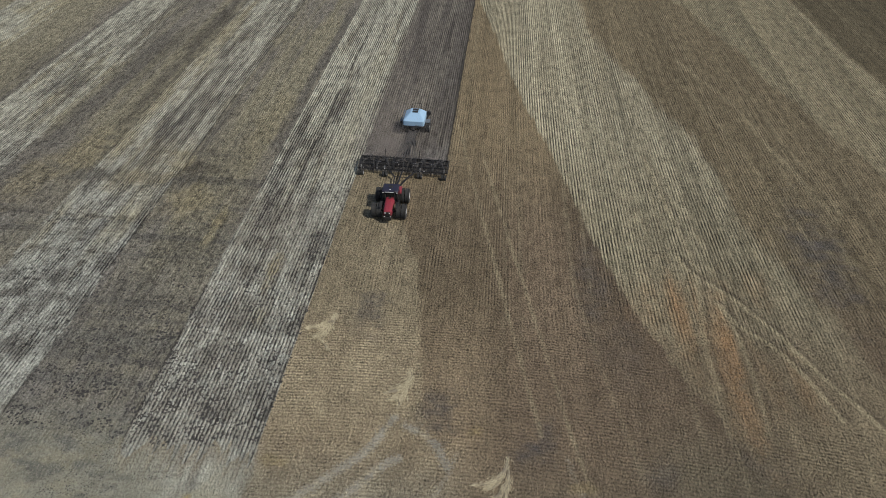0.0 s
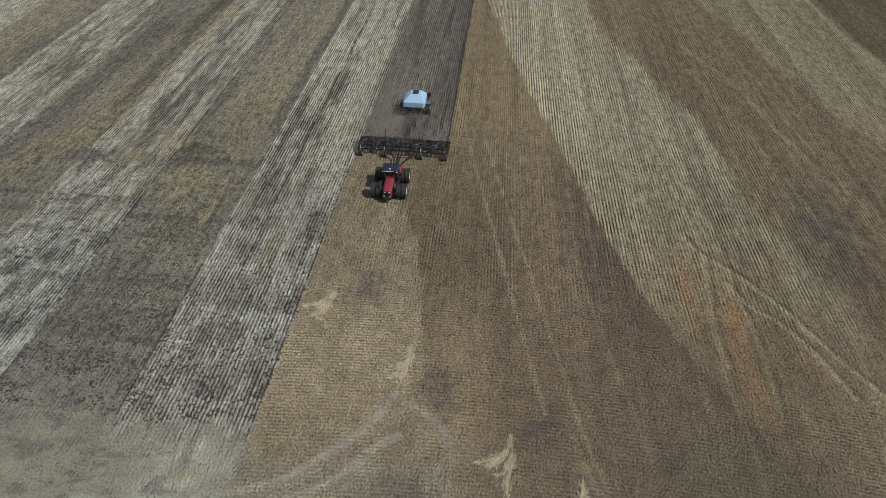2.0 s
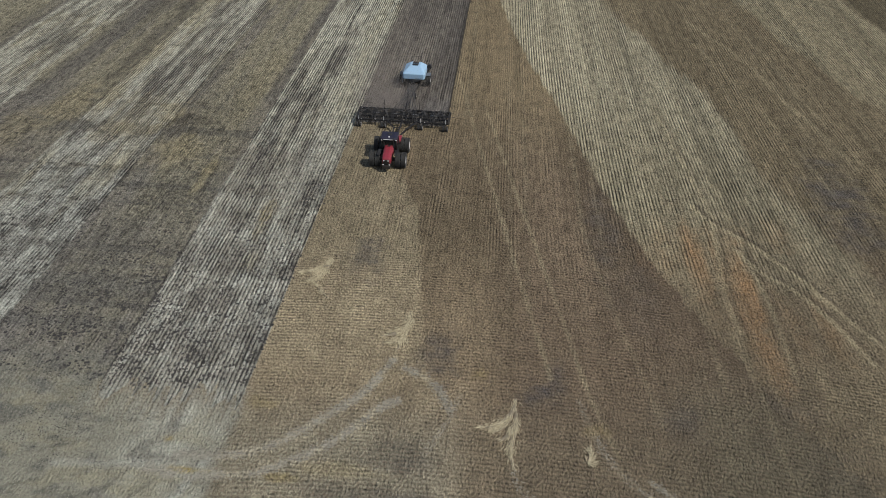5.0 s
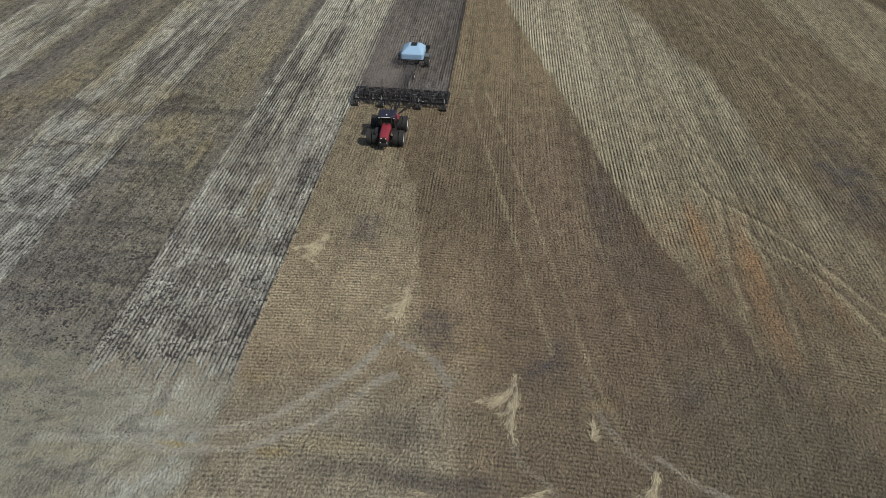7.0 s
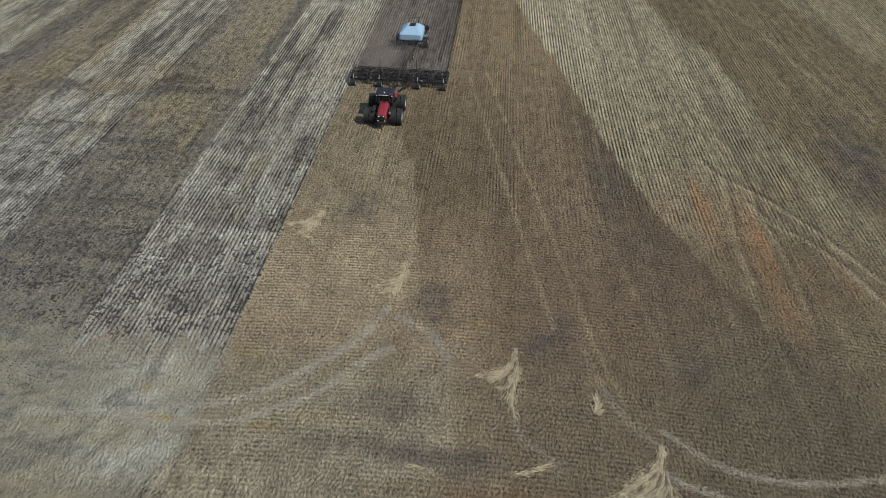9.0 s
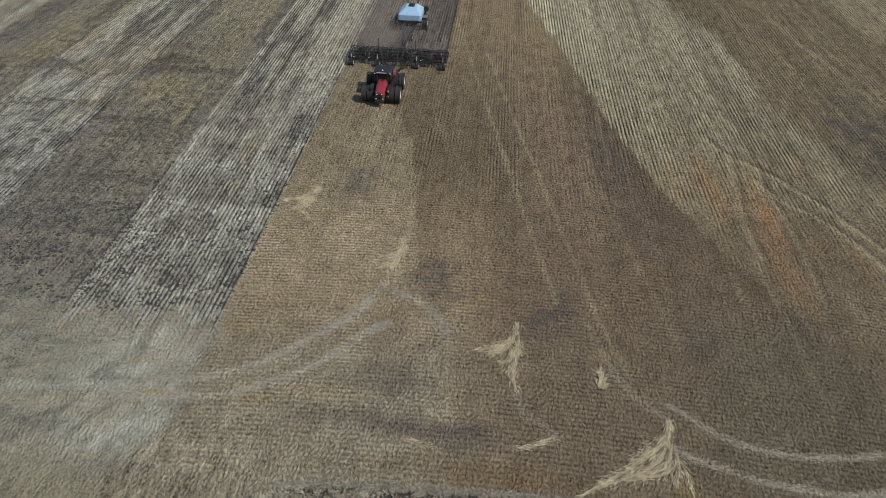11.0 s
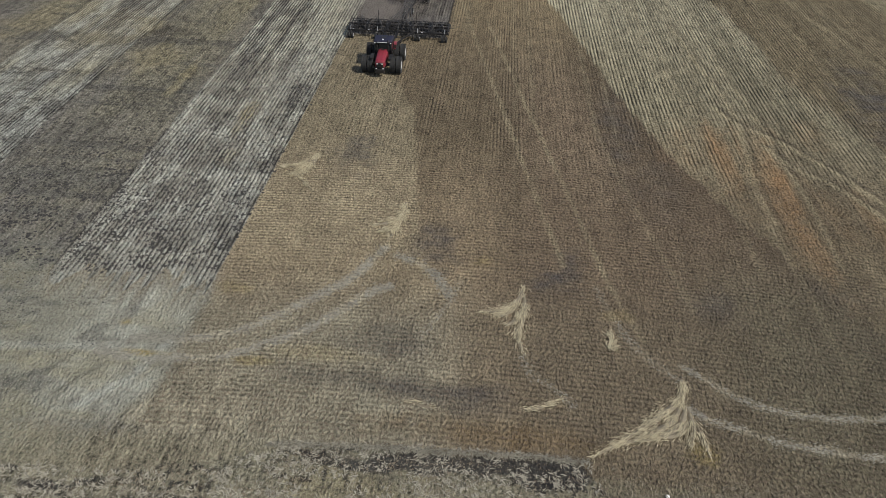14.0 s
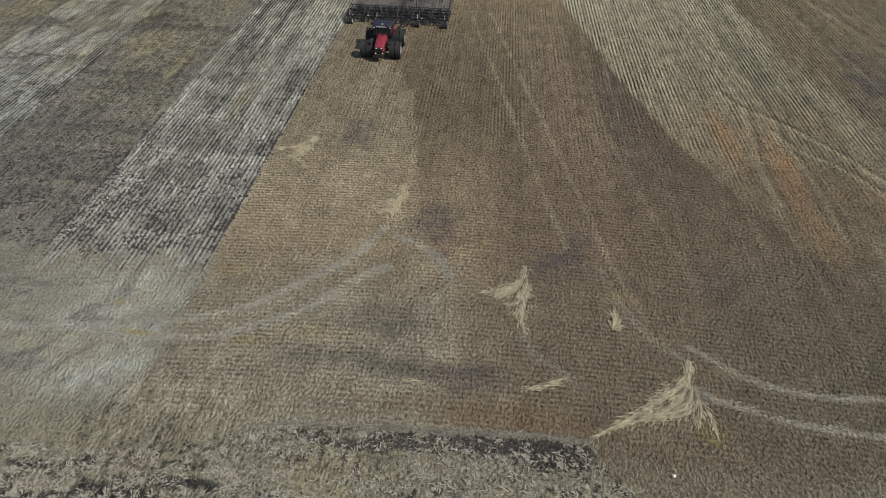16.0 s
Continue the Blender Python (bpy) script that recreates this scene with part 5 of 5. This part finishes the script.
# ---- seed cart towed behind ----
def build_cart():
    ct = thing("seed_cart", (-16.7, 119.6, 0), "pale blue seed tank cart on large black wheels", "seed cart")
    first = wheel(ct, (-2.3, 0, 1.0), 1.0, 0.9)
    wheel(ct, (2.3, 0, 1.0), 1.0, 0.9, first)
    part("axle", tube([(-2.6, 0, 1.0), (2.6, 0, 1.0)], 0.11, 10), M_STEEL_DARK, ct)
    x0, y0, y1 = 1.9, -2.4, 2.1

    def rect(hx, a, c, z, cut=0.22):
        return [(-hx + cut, a, z), (hx - cut, a, z), (hx, a + cut, z), (hx, c - cut, z), (hx - cut, c, z), (-hx + cut, c, z), (-hx, c - cut, z), (-hx, a + cut, z)]

    tank = hull(bmesh.new(), [rect(x0 - 0.05, y0 + 0.05, y1 - 0.05, 2.05), rect(x0, y0, y1, 2.12), rect(x0, y0, y1, 2.95), rect(x0 - 0.08, y0 + 0.1, y1 - 0.08, 3.05), rect(0.95, -0.4, 1.6, 3.62, 0.12), rect(0.85, -0.3, 1.5, 3.66, 0.1)])
    tk = part("tank", tank, M_TANK, ct, "pale blue moulded tank with sloping top")
    part("tank_band", hull(bmesh.new(), [rect(x0 + 0.02, y0 - 0.02, y1 + 0.02, 2.06), rect(x0 + 0.02, y0 - 0.02, y1 + 0.02, 2.11)]), M_BLACK, tk)
    for k in range(3):
        part("lettering_bar", box(0.35 + 0.36 * k, 0.62 + 0.36 * k, y0 - 0.012, y0 - 0.002, 2.2, 2.28, 0.003), M_HOPPER, tk)
    for k, y in enumerate((0.15, 1.0)):
        lid = part("hatch", box(-0.52, 0.52, y - 0.34, y + 0.34, 3.66, 3.74, 0.03), M_BLACK, ct, "dark tank lid")
        part("hatch_handle", tube([(-0.2, y - 0.3, 3.75), (-0.2, y - 0.36, 3.82), (0.2, y - 0.36, 3.82), (0.2, y - 0.3, 3.75)], 0.018, 6), M_STEEL_DARK, lid)
    for s in (-1, 1):
        hp = hull(bmesh.new(), [[(hx0, s * 0.98 - 0.3 + hy0, zz) for hx0, hy0 in ((-w2, -l2), (w2, -l2), (w2, l2), (-w2, l2))] for w2, l2, zz in ((0.3, 0.22, 1.15), (1.5, 0.92, 2.08))])
        part("hopper", hp, M_HOPPER, ct, "blue-grey tapered hopper")
        part("meter_box", box(-0.42, 0.42, s * 0.98 - 0.55, s * 0.98 - 0.05, 0.78, 1.2, 0.03), M_BLACK, ct)
    for s in (-1, 1):
        part("side_rail", box(s * 0.9 - 0.08, s * 0.9 + 0.08, -3.4, 1.9, 1.0, 1.22, 0.02), M_STEEL_DARK, ct)
        for y in (-2.1, -0.6, 0.7, 1.6):
            part("tank_leg", tube([(s * 0.9, y, 1.2), (s * 1.45, y, 2.08)], 0.05, 6), M_STEEL_DARK, ct)
        part("tongue_arm", tube([(s * 0.9, -3.3, 1.1), (s * 0.35, -5.6, 0.85), (s * 0.1, -11.2, 0.8)], 0.08, 6, square=True), M_STEEL_DARK, ct)
        part("caster_fork", tube([(s * 0.6, -5.55, 0.5), (s * 0.6, -5.3, 1.0), (s * 0.3, -5.0, 1.1)], 0.05, 6), M_STEEL_DARK, ct)
        part("handrail", tube([(s * 0.85, 1.35, 3.0), (s * 0.85, 1.4, 4.35), (s * 0.85, 2.3, 4.35), (s * 0.85, 2.35, 3.0)], 0.03, 6), M_STEEL_DARK, ct, "thin dark handrail")
        part("mud_guard", box(s * 2.3 - 0.42, s * 2.3 + 0.42, -0.7, 0.7, 2.06, 2.09, 0.01), M_HOPPER, ct)
    front = wheel(ct, (-0.52, -5.55, 0.5), 0.5, 0.36, None, 18)
    wheel(ct, (0.72, -5.55, 0.5), 0.5, 0.36, front, 18)
    part("rear_rail", tube([(-0.85, 2.32, 4.3), (0.85, 2.32, 4.3)], 0.03, 6), M_STEEL_DARK, ct)
    part("platform", box(-1.0, 1.0, 1.75, 2.45, 2.5, 2.56, 0.01), M_STEEL_DARK, ct)
    ld = bmesh.new()
    for k in range(9):
        box(-1.45, -1.05, 2.4, 2.44, 0.5 + 0.25 * k, 0.53 + 0.25 * k, 0.004, ld)
    for x in (-1.45, -1.05):
        box(x - 0.02, x + 0.02, 2.39, 2.45, 0.4, 2.7, 0.004, ld)
    part("ladder", ld, M_STEEL_DARK, ct)
    fan = part("fan_housing", lathe([(-0.22, 0.2), (-0.2, 0.42), (0.2, 0.42), (0.22, 0.2)], 20), M_BLACK, ct, "black fan housing at the tank side")
    fan.matrix_basis = pose(2.3, 1.6, 2.85, 0, 0, 90)
    part("fan_duct", tube([(2.3, 1.4, 2.6), (1.9, 1.25, 1.6), (0.6, -0.6, 1.0), (0.4, -2.4, 0.95)], 0.14, 10), M_BLACK, ct)
    part("loading_arm", tube([(-2.0, -1.9, 1.2), (-2.15, -1.0, 2.6), (-2.1, 1.6, 3.1)], 0.13, 10), M_HOPPER, ct)
    for k in range(8):
        f = (k - 3.5) / 3.5
        a, c = Vector((0.42 * f, -2.3, 1.15)), Vector((1.9 * f, -12.4, 1.35))
        mid = [a, Vector((0.55 * f, -3.6, 1.5 + 0.1 * (k % 2))), Vector((0.7 * f, -6.2, 1.25)), Vector((1.1 * f, -9.0, 1.15 + 0.1 * (k % 3))), Vector((1.5 * f, -11.2, 1.5)), c]
        part("air_hose", tube(mid, 0.06, 7), M_HOSE, ct, "grey ribbed air hose" if k == 0 else "")
    part("control_box", box(-0.3, 0.3, -3.2, -2.8, 1.3, 1.75, 0.03), M_STEEL_DARK, ct)
    part("step_plate", box(-0.8, 0.8, -3.4, -2.6, 1.22, 1.26, 0.01), M_STEEL_DARK, ct)
    return ct


def raised_dust():
    """Soil dust hanging behind the openers: fine specks, thickest close to the ground and on the lee side."""
    n = 110000
    y = 105.5 + rng.gamma(1.9, 6.0, n)
    x = -19.4 + rng.normal(0, 3.2, n) - 0.05 * (y - 105)
    z = 0.15 + rng.gamma(1.6, 0.65 + 0.012 * (y - 105), n)
    ok = (fbm(x, y, 0.35, 120) + 0.25 * (rng.random(n) - 0.5) > 0.45) & (x > -27.5) & (x < -9.5) & (y < 150) & (z < 5)
    x, y, z = x[ok], y[ok], z[ok]
    n = len(x)
    r = rng.uniform(0.008, 0.018, n)
    o = np.array([[1, 1, 1], [1, -1, -1], [-1, 1, -1], [-1, -1, 1.0]])
    v = np.stack([x, y, z], -1)[:, None] + o[None] * r[:, None, None]
    f = (np.arange(n)[:, None, None] * 4 + np.array([[0, 1, 2], [0, 3, 1], [0, 2, 3], [1, 3, 2]])[None]).reshape(-1, 3)
    return tagged(new("soil_dust", np_mesh("soil_dust", v.reshape(-1, 3), f, M_DUST)), "brown soil dust raised behind the seeder openers", "dust", kind="stuff")


M_DUST = paint("soil_dust", (0.28, 0.255, 0.235), 0.95, dirt=0.2)
build_tractor()
build_seeder()
build_cart()
raised_dust()
